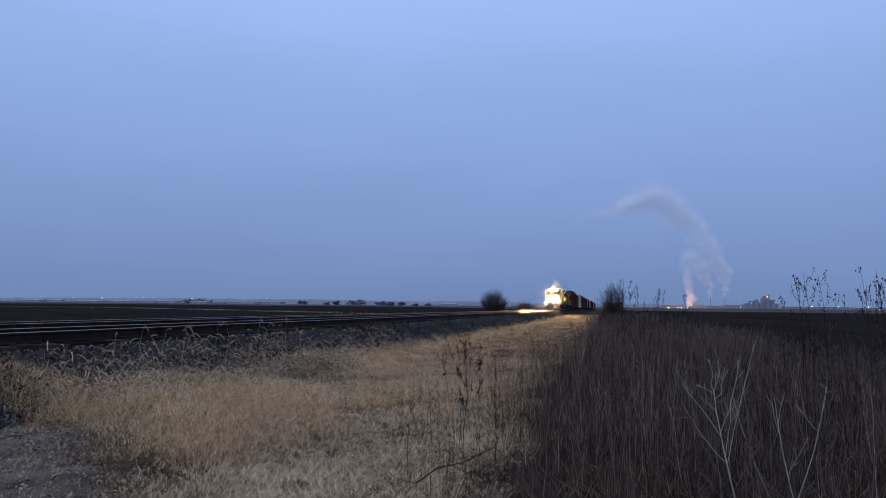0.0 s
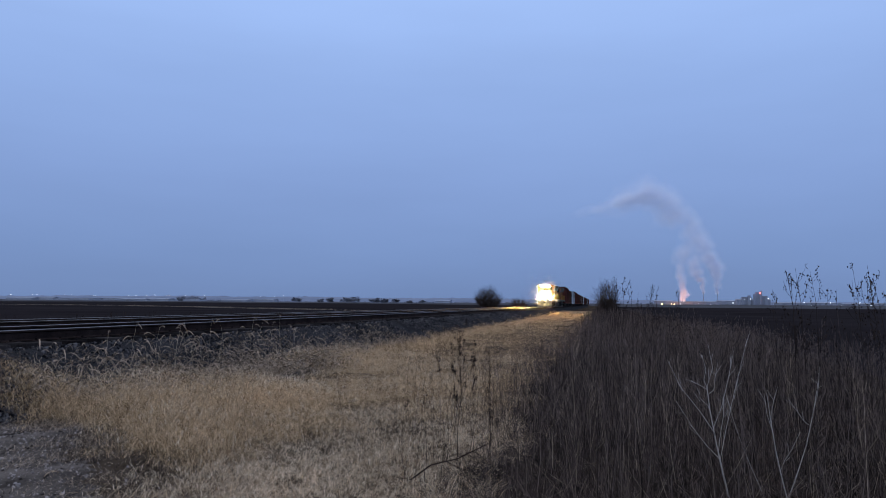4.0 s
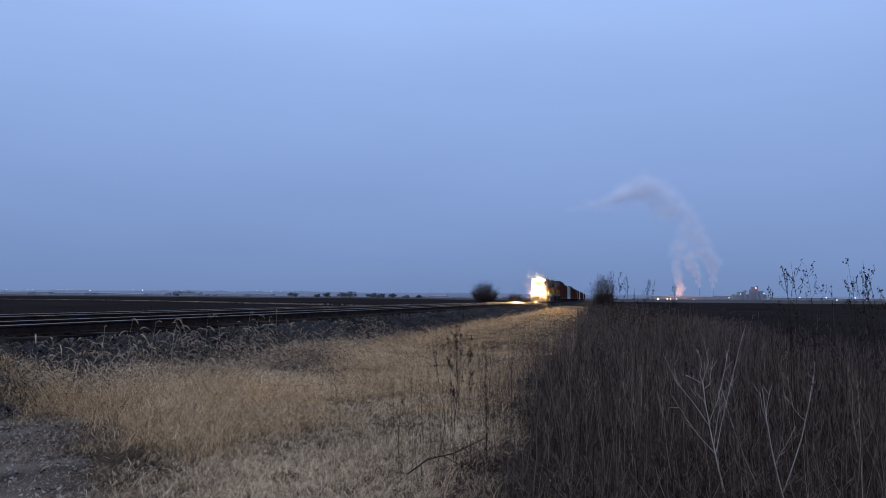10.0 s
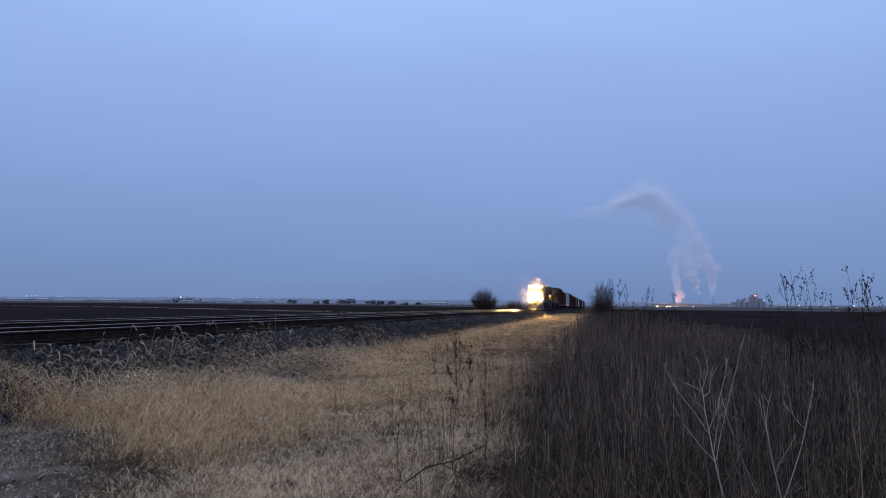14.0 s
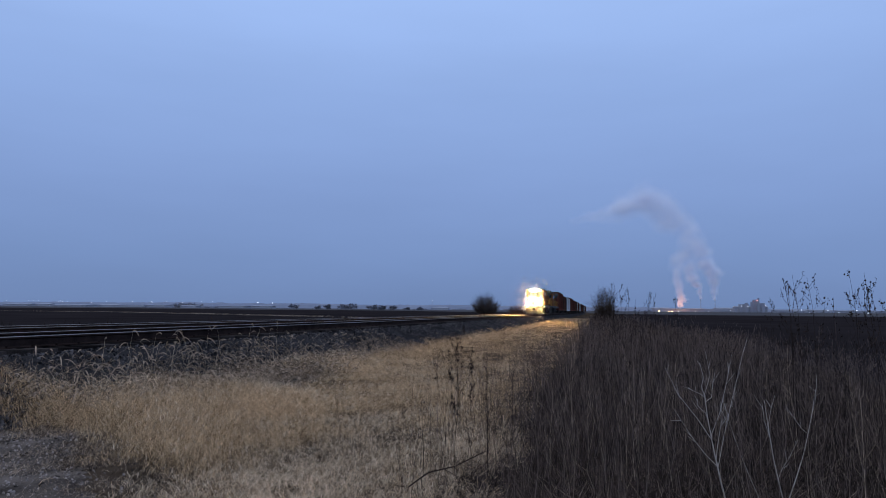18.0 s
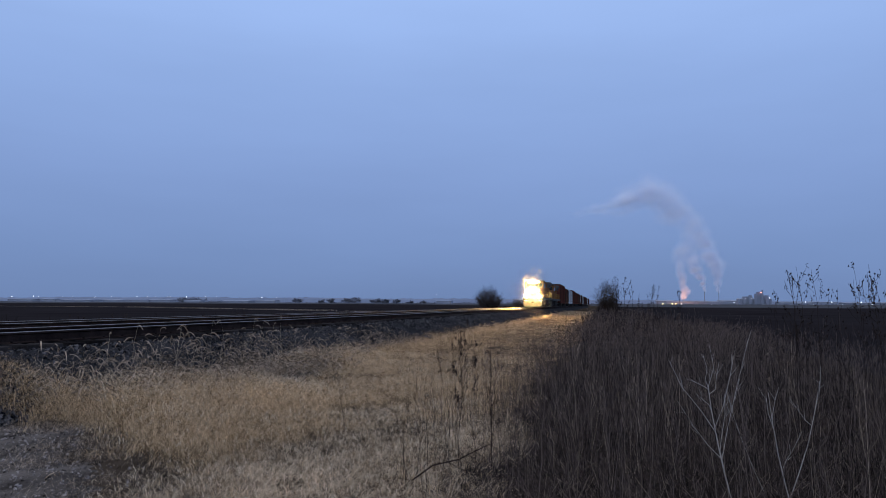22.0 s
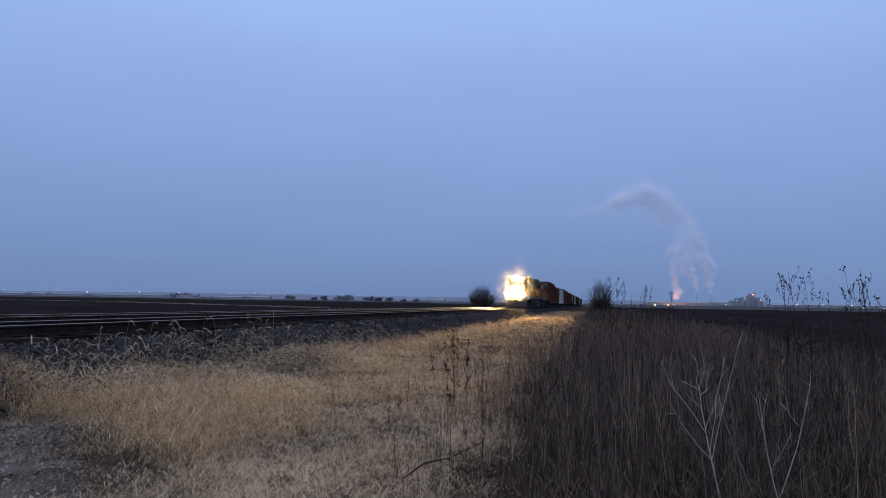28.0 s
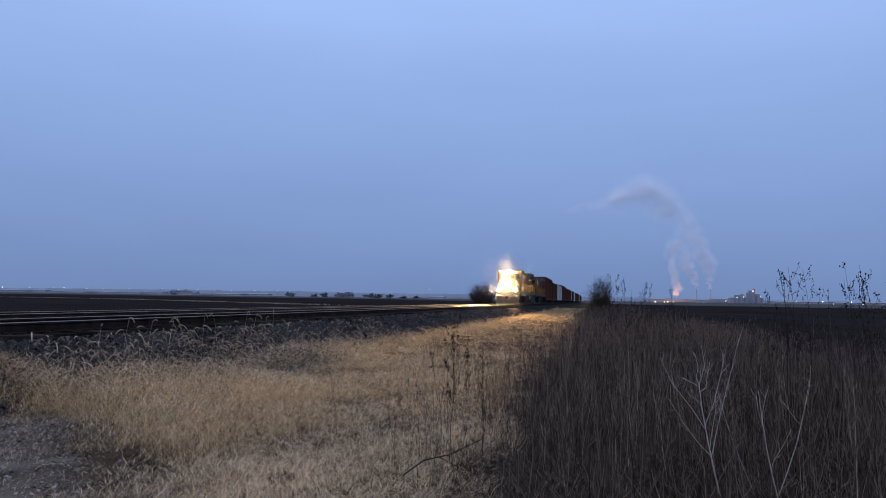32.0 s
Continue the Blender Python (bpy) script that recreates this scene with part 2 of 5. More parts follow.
def curls(at, length, width, start, end, segs=5):
    """Grass blades that curl over: each leans from start to end (angles from upright) along its length."""
    n = len(at)
    a = np.random.uniform(0, 2 * np.pi, n)
    t = np.linspace(0, 1, segs)[None]
    lean = start[:, None] + (end - start)[:, None] * t ** 1.3
    step = (length / (segs - 1))[:, None] * np.ones((1, segs))
    step[:, 0] = 0
    out, up = np.cumsum(np.sin(lean) * step, 1), np.cumsum(np.cos(lean) * step, 1)
    twist = a[:, None] + np.random.normal(0, 0.35, n)[:, None] * t
    cx, cy = at[:, 0:1] + out * np.cos(twist), at[:, 1:2] + out * np.sin(twist)
    cz = np.maximum(at[:, 2:3] + up, at[:, 2:3] - 0.01)
    w = width[:, None] * (1 - 0.8 * t ** 2) / 2
    b = a + np.random.uniform(-0.9, 0.9, n)
    wx, wy = -np.sin(b)[:, None] * w, np.cos(b)[:, None] * w
    v = np.empty((n, segs, 2, 3), np.float32)
    v[..., 0, 0], v[..., 0, 1], v[..., 0, 2] = cx - wx, cy - wy, cz
    v[..., 1, 0], v[..., 1, 1], v[..., 1, 2] = cx + wx, cy + wy, cz + 0.3 * w
    k = np.arange(n)[:, None] * segs * 2 + np.arange(segs - 1)[None] * 2
    return v.reshape(-1, 3), np.stack([k, k + 1, k + 3, k + 2], -1).reshape(-1, 4)


# ---------------------------------------------------------------- the lie of the land
RAIL_Z = EYE - 0.489          # top of the rails
TRACKS = (-10.25, -14.25)     # centre lines, running along y
BED_Z = RAIL_Z - 0.22         # top of the ballast


def lumps(x, y, s, seed=0.0):
    return (np.sin(x * s * 1.3 + 1.7 + seed) * np.cos(y * s + 0.6 + seed) + 0.5 * np.sin(x * s * 2.9 - y * s * 2.3 + seed)) / 1.5


def land(x, y):
    """Height of the soil: flat verge, a bank under the two tracks, fields that rise a little towards the horizon."""
    x, y = np.asarray(x, float), np.asarray(y, float)
    near = np.clip(1 - np.hypot(x, y) / 120, 0, 1)
    z = 0.05 * lumps(x, y, 0.9) * near
    bank = np.clip(np.minimum((-7.2 - x) / 2.3, (x + 19.5) / 2.6), 0, 1)
    z = z * (1 - bank) + (BED_Z - 0.12) * bank * bank * (3 - 2 * bank)
    far = np.clip((np.hypot(x, y) - 400) / 2500, 0, 1)
    return z + far * 6.0


def edge_noise(x, y):
    return 0.35 * lumps(x, y, 1.7, 2.0) + 0.2 * lumps(x, y, 4.1, 5.0)


def on_drive(x, y):
    """How far inside the bare gravelled turning place a point lies (metres)."""
    a, b = (7.5 - 0.12 * (x + 7.2) - y) * 0.97, (6.24 - 1.04 * (x + 5.25) - y) * 0.69
    return np.minimum(np.minimum(a, b), (y + 0.41 * (x + 7.2) + 1.2) * 0.92) + edge_noise(x, y) * 0.8 - 1.0 * np.exp(-((x + 7.95) / 0.75) ** 2 - ((y - 7.95) / 0.55) ** 2)


def weed_side(x, y):
    """How far inside the strip of tall weeds a point lies (metres)."""
    left = -0.86 - 0.5 * np.clip((y - 5.5) / 6, 0, 1) - 0.38 * np.exp(-((y - 13.5) / 7) ** 2) - 0.004 * y
    return np.minimum(x - left + edge_noise(x, y) * 0.6, 5.4 + 0.004 * y - x + edge_noise(x, y))


def make_ground():
    xs = np.unique(np.concatenate([np.linspace(-4600, -200, 23), np.linspace(-200, -24, 30), np.linspace(-24, -9, 61), np.linspace(-9, 7, 129), np.linspace(7, 12, 21), np.linspace(12, 200, 30), np.linspace(200, 4600, 23)]))
    ys = np.unique(np.concatenate([np.linspace(-4600, -60, 15), np.linspace(-60, -10, 12), np.linspace(-10, 3, 53), np.linspace(3, 13, 81), np.linspace(13, 30, 69), np.linspace(30, 200, 60), np.linspace(200, 1000, 40), np.linspace(1000, 4600, 25)]))
    gx, gy = np.meshgrid(xs, ys)
    z = land(gx, gy)
    v = np.stack([gx, gy, z], -1).reshape(-1, 3)
    w = len(xs)
    i = (np.arange(len(ys) - 1)[:, None] * w + np.arange(w - 1)[None]).ravel()
    f = np.stack([i, i + 1, i + 1 + w, i + w], -1)
    c = v[f].mean(1)
    kind = np.zeros(len(f), int)
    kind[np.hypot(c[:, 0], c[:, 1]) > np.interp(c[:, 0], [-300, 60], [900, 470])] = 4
    verge = (np.hypot(c[:, 0], c[:, 1]) < 600) & (c[:, 0] > -19.5) & (c[:, 0] < 6.0 + 0.004 * c[:, 1])
    kind[verge] = 1
    # near-black ground under the weeds and right of x = 1
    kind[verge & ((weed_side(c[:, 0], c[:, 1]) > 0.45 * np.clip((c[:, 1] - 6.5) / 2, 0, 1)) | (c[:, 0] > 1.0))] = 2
    kind[verge & (on_drive(c[:, 0], c[:, 1]) > 0) & (c[:, 0] > -8.2)] = 3
    me = np_mesh("ground", v, f, [M_SOIL, M_EARTH, M_WEEDFLOOR, M_DRIVE, M_FARLAND], kind, True)
    tagged(new("ground", me), "flat dark tilled farmland with a dry grassy railway verge", "ground", kind="structure")


make_ground()


# ---------------------------------------------------------------- the railway
def make_bed():
    prof = [(-7.35, 0.0), (-7.75, 0.13), (-8.2, 0.38), (-8.6, 0.62), (-8.85, 0.775), (-9.3, 0.80), (-9.8, BED_Z), (-12.3, BED_Z - 0.02), (-15.7, BED_Z), (-16.2, BED_Z - 0.1), (-18.2, 0.1)]
    ys = np.concatenate([np.arange(2, 60, 0.5), np.arange(60, 1500, 12)])
    v = np.array([(x + 0.05 * math.sin(y * 1.9 + k) + 0.04 * math.sin(y * 0.7), y, z) for y in ys for k, (x, z) in enumerate(prof)])
    w = len(prof)
    i = (np.arange(len(ys) - 1)[:, None] * w + np.arange(w - 1)[None]).ravel()
    f = np.stack([i, i + w, i + w + 1, i + 1], -1)
    me = np_mesh("ballast_bed", v, f, [M_BALLAST], None, True)
    tagged(new("ballast_bed", me), "sloping bed of dark grey crushed stone ballast under two tracks", "ballast", kind="structure")
    return prof


def stone_variants(n, fine):
    out = []
    for k in range(n):
        bm = bmesh.new()
        if fine:
            bmesh.ops.create_icosphere(bm, subdivisions=1, radius=1)
        else:
            bmesh.ops.create_cone(bm, segments=4, radius1=1, radius2=0.55, depth=1.2, cap_ends=True)
        bmesh.ops.triangulate(bm, faces=bm.faces[:])
        v = np.array([p.co[:] for p in bm.verts])
        f = np.array([[q.index for q in p.verts] for p in bm.faces])
        bm.free()
        v *= np.random.uniform(0.45, 1.35, (len(v), 1))
        v *= np.random.uniform(0.6, 1.25, 3) * (1, 1, 0.6)
        q = Euler(np.random.uniform(0, 6, 3)).to_matrix()
        out.append((v @ np.array(q), f))
    return out


def make_stones(prof):
    px, pz = [p[0] for p in prof][::-1], [p[1] for p in prof][::-1]
    vs, fs, base = [], [], 0
    for n, y0, y1, x0, x1, small, big, fine in ((15000, 5, 22, -8.98, -7.3, 0.014, 0.034, True), (7000, 21, 70, -8.98, -7.4, 0.024, 0.045, False), (3500, 6, 40, -12.4, -9.0, 0.015, 0.03, False)):
        x, y = np.random.uniform(x0, x1, n), y0 + (y1 - y0) * np.random.uniform(0, 1, n) ** 1.3
        z = np.interp(x, px, pz) + np.random.uniform(-0.012, 0.03, n)
        v, f = scatter(stone_variants(12, fine), np.stack([x, y, z], 1), np.random.uniform(0, 6.28, n), np.random.uniform(small, big, n))
        vs.append(v), fs.append(f + base)
        base += len(v)
    n = 3500
    x, y = -6.4 + np.random.normal(0, 0.5, n), 13.5 + np.random.normal(0, 1.3, n)
    v, f = scatter(stone_variants(8, False), np.stack([x, y, land(x, y)], 1), np.random.uniform(0, 6.28, n), np.random.uniform(0.02, 0.045, n))
    vs.append(v), fs.append(f + base)
    me = np_mesh("ballast_stones", np.concatenate(vs), np.concatenate(fs), [M_STONE])
    tagged(new("ballast_stones", me), "loose angular grey granite ballast stones beside the rails", "ballast", kind="stuff")
    n = 15000
    x, y = np.random.uniform(-8.6, -2.4, n), np.random.uniform(3.5, 8.8, n)
    keep = on_drive(x, y) > np.random.uniform(-0.5, 0.25, n)
    x, y = x[keep], y[keep]
    at = np.stack([x, y, land(x, y) + 0.002], 1)
    v, f = scatter(stone_variants(10, True), at, np.random.uniform(0, 6.28, len(x)), 0.004 + 0.021 * np.random.uniform(0, 1, len(x)) ** 3)
    me = np_mesh("drive_gravel", v, f, [M_PEBBLE])
    tagged(new("drive_gravel", me), "pale crushed limestone scattered over a dusty turning place", "gravel", kind="stuff")


RAIL_PROFILE = [(-0.070, 0), (0.070, 0), (0.070, 0.012), (0.014, 0.030), (0.010, 0.135), (0.036, 0.150), (0.036, 0.178), (0.028, 0.187), (-0.028, 0.187), (-0.036, 0.178), (-0.036, 0.150), (-0.010, 0.135), (-0.014, 0.030), (-0.070, 0.012)]


def make_rail(x, parent, label):
    k = len(RAIL_PROFILE)
    ys = np.array([2.0, 40, 120, 400, 1500])
    v = np.array([(x + a, y, RAIL_Z - 0.187 + b) for y in ys for a, b in RAIL_PROFILE])
    f, idx = [], []
    for i in range(len(ys) - 1):
        for j in range(k):
            a, b = i * k + j, i * k + (j + 1) % k
            f.append((a, b, b + k, a + k))
            idx.append(1 if 6 <= j <= 8 else 0)
    return link("rail", np_mesh("rail", v, f, [M_RAILSIDE, M_RAILTOP], idx), parent, label)


def make_track(cx, near):
    tr = thing("railway_track", Matrix(), "steel rails on dark wooden sleepers over grey ballast" if near else "second set of steel rails behind the first", "railway track", "parallel tracks")
    for s in (-1, 1):
        make_rail(cx + s * 0.7525, tr, "polished rail head on a rusted web")
    bm = bmesh.new()
    box(bm, 0, 0, 0, 2.6, 0.23, 0.18, 0.012)
    me = bpy.data.meshes.new("sleeper")
    bm.to_mesh(me)
    bm.free()
    me.materials.append(M_TIE)
    rows = np.arange(4.0, 82 if near else 44, 0.53)
    for y in rows:
        s = link("sleeper", me, tr)
        s.matrix_local = pose(cx + random.uniform(-0.04, 0.04), y + random.uniform(-0.03, 0.03), RAIL_Z - 0.187 - 0.092 - random.uniform(0, 0.015), 0, random.uniform(-0.4, 0.4), random.uniform(-1.2, 1.2))
    far = np.arange(rows[-1] + 0.53, 420, 0.53)
    c = np.array([(sx * 1.3, sy * 0.115, sz) for sz in (-0.09, 0.09) for sx, sy in ((-1, -1), (1, -1), (1, 1), (-1, 1))])
    q = np.array([(0, 3, 2, 1), (4, 5, 6, 7), (0, 1, 5, 4), (1, 2, 6, 5), (2, 3, 7, 6), (3, 0, 4, 7)])
    n = len(far)
    at = np.stack([np.full(n, cx), far, np.full(n, RAIL_Z - 0.279)], 1)
    v, f = scatter([(c, q)], at, np.random.uniform(-0.02, 0.02, n), np.ones(n))
    tagged(link("far_sleepers", np_mesh("far_sleepers", v, f, [M_TIE]), tr), kind="stuff")
    if near:
        bm = bmesh.new()
        box(bm, 0, 0, 0, 0.34, 0.19, 0.014)
        for e in (-0.1, 0.1):
            rod(bm, (e, 0.05, 0), (e, 0.05, 0.038), 0.018, 0.022, 6)
        me = bpy.data.meshes.new("tie_plate")
        bm.to_mesh(me)
        bm.free()
        me.materials.append(M_RAILSIDE)
        for y in rows[:50]:
            for s in (-1, 1):
                link("tie_plate", me, tr).matrix_local = pose(cx + s * 0.7525, y, RAIL_Z - 0.183, 0, 0, 0 if s > 0 else 180)


PROF = make_bed()
make_track(TRACKS[0], True)
make_track(TRACKS[1], False)


# ---------------------------------------------------------------- the train
def paint(name, c, dirt=(0.03, 0.026, 0.022), rough=0.5):
    d = tuple(0.55 * a + 0.45 * b for a, b in zip(c, dirt))
    return surf(name, d, c, 0.35, 9.0, rough, 0, 0.08)


M_YELLOW = paint("faded_yellow_paint", (0.50, 0.27, 0.06))
M_GREYP = paint("dark_grey_paint", (0.11, 0.115, 0.12))
M_HOOD = paint("sooty_orange_brown_paint", (0.20, 0.095, 0.045), rough=0.65)
M_RED = paint("oxide_red_paint", (0.135, 0.047, 0.036), rough=0.75)
M_BROWN = paint("brown_freight_paint", (0.12, 0.062, 0.042), rough=0.7)
M_LIGHT = paint("weathered_white_paint", (0.62, 0.64, 0.66), rough=0.6)
M_STEEL = surf("grimy_black_steel", (0.012, 0.012, 0.012), (0.045, 0.042, 0.04), 1.5, 12, 0.7, 0.3, 0.2)
M_WHEEL = surf("worn_wheel_steel", (0.05, 0.042, 0.038), (0.13, 0.12, 0.11), 3, 25, 0.5, 0.8, 0.15)
M_PANE = glass("dark_cab_glass", (0.02, 0.025, 0.03))
M_LAMP = glow("headlight_glow", (1.0, 0.64, 0.27), 85000.0, True)
# specks standing in for lens bloom round the headlights, not smoke
M_BLOOM = leafy("headlight_bloom_specks", (0.05, 0.048, 0.046), (0.07, 0.068, 0.066), 0.2, 0.8, 0.4)
M_BOARD = glow("number_board_glow", (1.0, 0.82, 0.5), 6.0)
WHEELSETS = []


def bogie(owner, y, axles, spacing, r):
    """A truck under a car: side frames with springs and, for each axle, one keyed wheelset."""
    bm = bmesh.new()
    half = spacing * (axles - 1) / 2
    for s in (-1, 1):
        box(bm, s * 0.98, 0, r * 0.95, 0.14, 2 * half + 0.5, 0.26, 0.04)
        box(bm, s * 0.98, 0, r * 0.62, 0.16, 0.8 * max(half, 0.6), 0.22, 0.03)
        for a in range(axles):
            box(bm, s * 1.02, -half + a * spacing, r, 0.2, 0.34, 0.36, 0.05)
        for e in (-0.2, 0.0, 0.2):
            rod(bm, (s * 1.0, e, r * 0.62), (s * 1.0, e, r * 1.05), 0.08, None, 8)
    box(bm, 0, 0, r * 1.1, 2.0, 0.5, 0.2, 0.03)
    truck = part("truck", bm, M_STEEL, owner, "grimy black truck frame")
    truck.matrix_local = pose(0, y, 0)
    for a in range(axles):
        bm = bmesh.new()
        for s in (-1, 1):
            rod(bm, (s * 0.685, 0, 0), (s * 0.815, 0, 0), r, r * 0.985, 24)
            rod(bm, (s * 0.665, 0, 0), (s * 0.695, 0, 0), r + 0.026, None, 24)
            for k in range(3):
                an = k * 2.094
                box(bm, s * 0.82, math.cos(an) * r * 0.5, math.sin(an) * r * 0.5, 0.02, 0.12, 0.12)
        rod(bm, (-0.9, 0, 0), (0.9, 0, 0), 0.08, None, 10)
        w = part("wheelset", bm, M_WHEEL, truck, "worn steel wheels on an axle")
        WHEELSETS.append((w, -half + a * spacing, r))


def railings(owner, x, y0, y1, z, step=1.5, tall=1.0):
    bm = bmesh.new()
    y = y0
    while y <= y1 + 0.01:
        rod(bm, (x, y, z), (x, y, z + tall), 0.018, None, 6)
        y += step
    rod(bm, (x, y0, z + tall), (x, y1, z + tall), 0.018, None, 6)
    rod(bm, (x, y0, z + tall * 0.55), (x, y1, z + tall * 0.55), 0.014, None, 6)
    part("handrail", bm, M_YELLOW, owner, "yellow handrail")


def tube_of(bm, at, r):
    """An open lamp hood: a round can with a thick lip with the lens deep inside it."""
    # hood lengthened to narrow the beam, in place of a reflector
    prof = [(r * 0.7, 0.20), (r * 1.12, 0.13), (r * 1.16, -0.24), (r * 1.03, -0.24), (r * 1.03, 0.11), (0.02, 0.12)]
    rings = [[bm.verts.new((at[0] + a * math.cos(k * math.tau / 16), at[1] + b, at[2] + a * math.sin(k * math.tau / 16))) for k in range(16)] for a, b in prof]
    for p, q in zip(rings, rings[1:]):
        for k in range(16):
            bm.faces.new((p[k], p[(k + 1) % 16], q[(k + 1) % 16], q[k]))


def lens(bm, at, r):
    """A shallow domed lens facing forwards."""
    rings = [[bm.verts.new((at[0] + a * math.cos(k * math.tau / 16), at[1] + b, at[2] + a * math.sin(k * math.tau / 16))) for k in range(16)] for a, b in ((r, 0.10), (r * 0.6, 0.088))]
    tip = bm.verts.new((at[0], at[1] + 0.082, at[2]))
    for k in range(16):
        bm.faces.new((rings[0][k], rings[0][(k + 1) % 16], rings[1][(k + 1) % 16], rings[1][k]))
        bm.faces.new((rings[1][k], rings[1][(k + 1) % 16], tip))


def add_bloom(owner):
    """Fine specks added before the front of the engine, thinning outwards, that the lamps light up to imitate lens
    bloom.
    """
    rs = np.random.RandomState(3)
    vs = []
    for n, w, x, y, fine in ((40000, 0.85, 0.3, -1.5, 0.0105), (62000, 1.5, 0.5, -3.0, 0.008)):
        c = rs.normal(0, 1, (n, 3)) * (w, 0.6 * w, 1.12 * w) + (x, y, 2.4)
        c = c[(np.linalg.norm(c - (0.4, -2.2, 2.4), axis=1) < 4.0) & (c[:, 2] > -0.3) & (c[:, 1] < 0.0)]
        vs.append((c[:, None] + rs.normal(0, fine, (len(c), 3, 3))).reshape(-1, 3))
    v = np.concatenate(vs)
    tagged(link("exhaust_haze", np_mesh("exhaust_haze", v, np.arange(len(v)).reshape(-1, 3), [M_BLOOM]), owner, "fine specks imitating headlight bloom"), kind="stuff")


def locomotive(name, label, lit):
    """A six-axle road locomotive; its front is at y = 0 and it runs towards -y."""
    lo = thing(name, Matrix(), label, "locomotive", "locomotives at the head of the train")
    n = 22.3
    bm = bmesh.new()
    box(bm, 0, n / 2, 1.45, 3.0, n - 0.6, 0.32, 0.03)
    box(bm, 0, n / 2, 1.22, 2.2, n - 3, 0.2)
    part("underframe", bm, M_GREYP, lo)
    bm = bmesh.new()
    box(bm, 0, n / 2, 0.78, 2.7, 5.6, 0.95, 0.18)
    part("fuel_tank", bm, M_STEEL, lo)
    bm = bmesh.new()
    box(bm, 0, 1.65, 2.25, 1.9, 1.9, 1.35, 0.16)
    part("nose", bm, M_YELLOW, lo, "yellow painted short nose")
    bm = bmesh.new()
    box(bm, 0, 3.85, 2.85, 3.0, 2.6, 2.6, 0.14)
    box(bm, 0, 2.62, 3.45, 2.6, 0.25, 1.0, 0.06)
    part("cab", bm, M_HOOD, lo, "sooty orange-brown cab with raked windscreen")
    bm = bmesh.new()
    box(bm, 0, 3.85, 4.2, 3.05, 2.9, 0.16, 0.06)
    part("cab_roof", bm, M_GREYP, lo)
    for x in (-0.95, -0.32, 0.32, 0.95):
        bm = bmesh.new()
        box(bm, x, 2.485, 3.52, 0.5, 0.03, 0.62, 0.01)
        part("windscreen_pane", bm, M_PANE, lo)
    for s in (-1, 1):
        for y in (3.3, 4.3):
            bm = bmesh.new()
            box(bm, s * 1.51, y, 3.4, 0.03, 0.75, 0.65, 0.01)
            part("side_window", bm, M_PANE, lo)
    bm = bmesh.new()
    box(bm, 0, 13.2, 2.95, 1.85, 15.9, 2.7, 0.1)
    for k in range(22):
        for s in (-1, 1):
            box(bm, s * 0.93, 5.9 + k * 0.68, 2.75, 0.03, 0.56, 1.9, 0.008)
    part("engine_hood", bm, M_HOOD, lo, "sooty orange-brown engine hood with access doors")
    bm = bmesh.new()
    box(bm, 0, 18.6, 4.2, 2.9, 4.4, 0.5, 0.08)
    box(bm, 0, 18.6, 3.75, 2.4, 4.4, 0.5, 0.05)
    part("radiator_wing", bm, M_GREYP, lo, "grey flared radiator housing")
    for y in (17.6, 18.7, 19.8):
        bm = bmesh.new()
        rod(bm, (0, y, 4.44), (0, y, 4.52), 0.5, None, 20)
        part("fan", bm, M_STEEL, lo)
    bm = bmesh.new()
    box(bm, 0, 12.2, 4.42, 0.9, 1.6, 0.3, 0.06)
    part("exhaust_stack", bm, M_STEEL, lo)
    bm = bmesh.new()
    box(bm, 0, 10.0, 4.36, 1.5, 2.0, 0.25, 0.06)
    part("dynamic_brake_hatch", bm, M_GREYP, lo)
    bm = bmesh.new()
    box(bm, 0, 0.35, 0.65, 2.7, 0.16, 0.95, 0.04, Matrix.Rotation(radians(-8), 4, "X"))
    part("pilot", bm, M_GREYP, lo, "dark plough plate")
    bm = bmesh.new()
    box(bm, 0, 0.1, 0.9, 0.3, 0.7, 0.3, 0.05)
    box(bm, 0, -0.22, 0.9, 0.38, 0.22, 0.34, 0.06)
    part("coupler", bm, M_STEEL, lo)
    bm = bmesh.new()
    box(bm, 0, n - 0.1, 0.9, 0.3, 0.7, 0.3, 0.05)
    part("coupler", bm, M_STEEL, lo)
    for s in (-1, 1):
        for y in (0.75, n - 0.75):
            bm = bmesh.new()
            for k in range(4):
                box(bm, s * 1.3, y, 0.35 + k * 0.3, 0.5, 0.42, 0.04)
            box(bm, s * 1.54, y, 0.85, 0.03, 0.5, 1.2)
            part("step", bm, M_STEEL, lo)
        railings(lo, s * 1.46, 5.6, n - 0.8, 1.6)
        railings(lo, s * 1.2, 0.4, 2.2, 1.6, 0.6)
    for x in (-0.62, 0.62):
        bm = bmesh.new()
        box(bm, x, 2.47, 4.02, 0.5, 0.05, 0.2, 0.015)
        part("number_board", bm, M_BOARD if lit else M_PANE, lo)
    for s in (-1, 1):
        # the pair on the nose is added to fill out the headlights' bloom
        for z, x, y, r in ((4.0, 0.15, 2.36, 0.14), (2.62, 0.15, 0.55, 0.13), (1.78, 0.95, 0.38, 0.15)):
            bm = bmesh.new()
            tube_of(bm, (s * x, y, z), r)
            can = part("lamp_housing", bm, M_STEEL, lo)
            bm = bmesh.new()
            lens(bm, (s * x, y, z), r)
            part("headlight" if z > 2 else "ditch_light", bm, M_LAMP if lit else M_PANE, can, "bright warm white lamp" if lit else "unlit lamp")
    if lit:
        add_bloom(lo)
    bogie(lo, 4.3, 3, 1.85, 0.53)
    bogie(lo, n - 4.3, 3, 1.85, 0.53)
    return lo


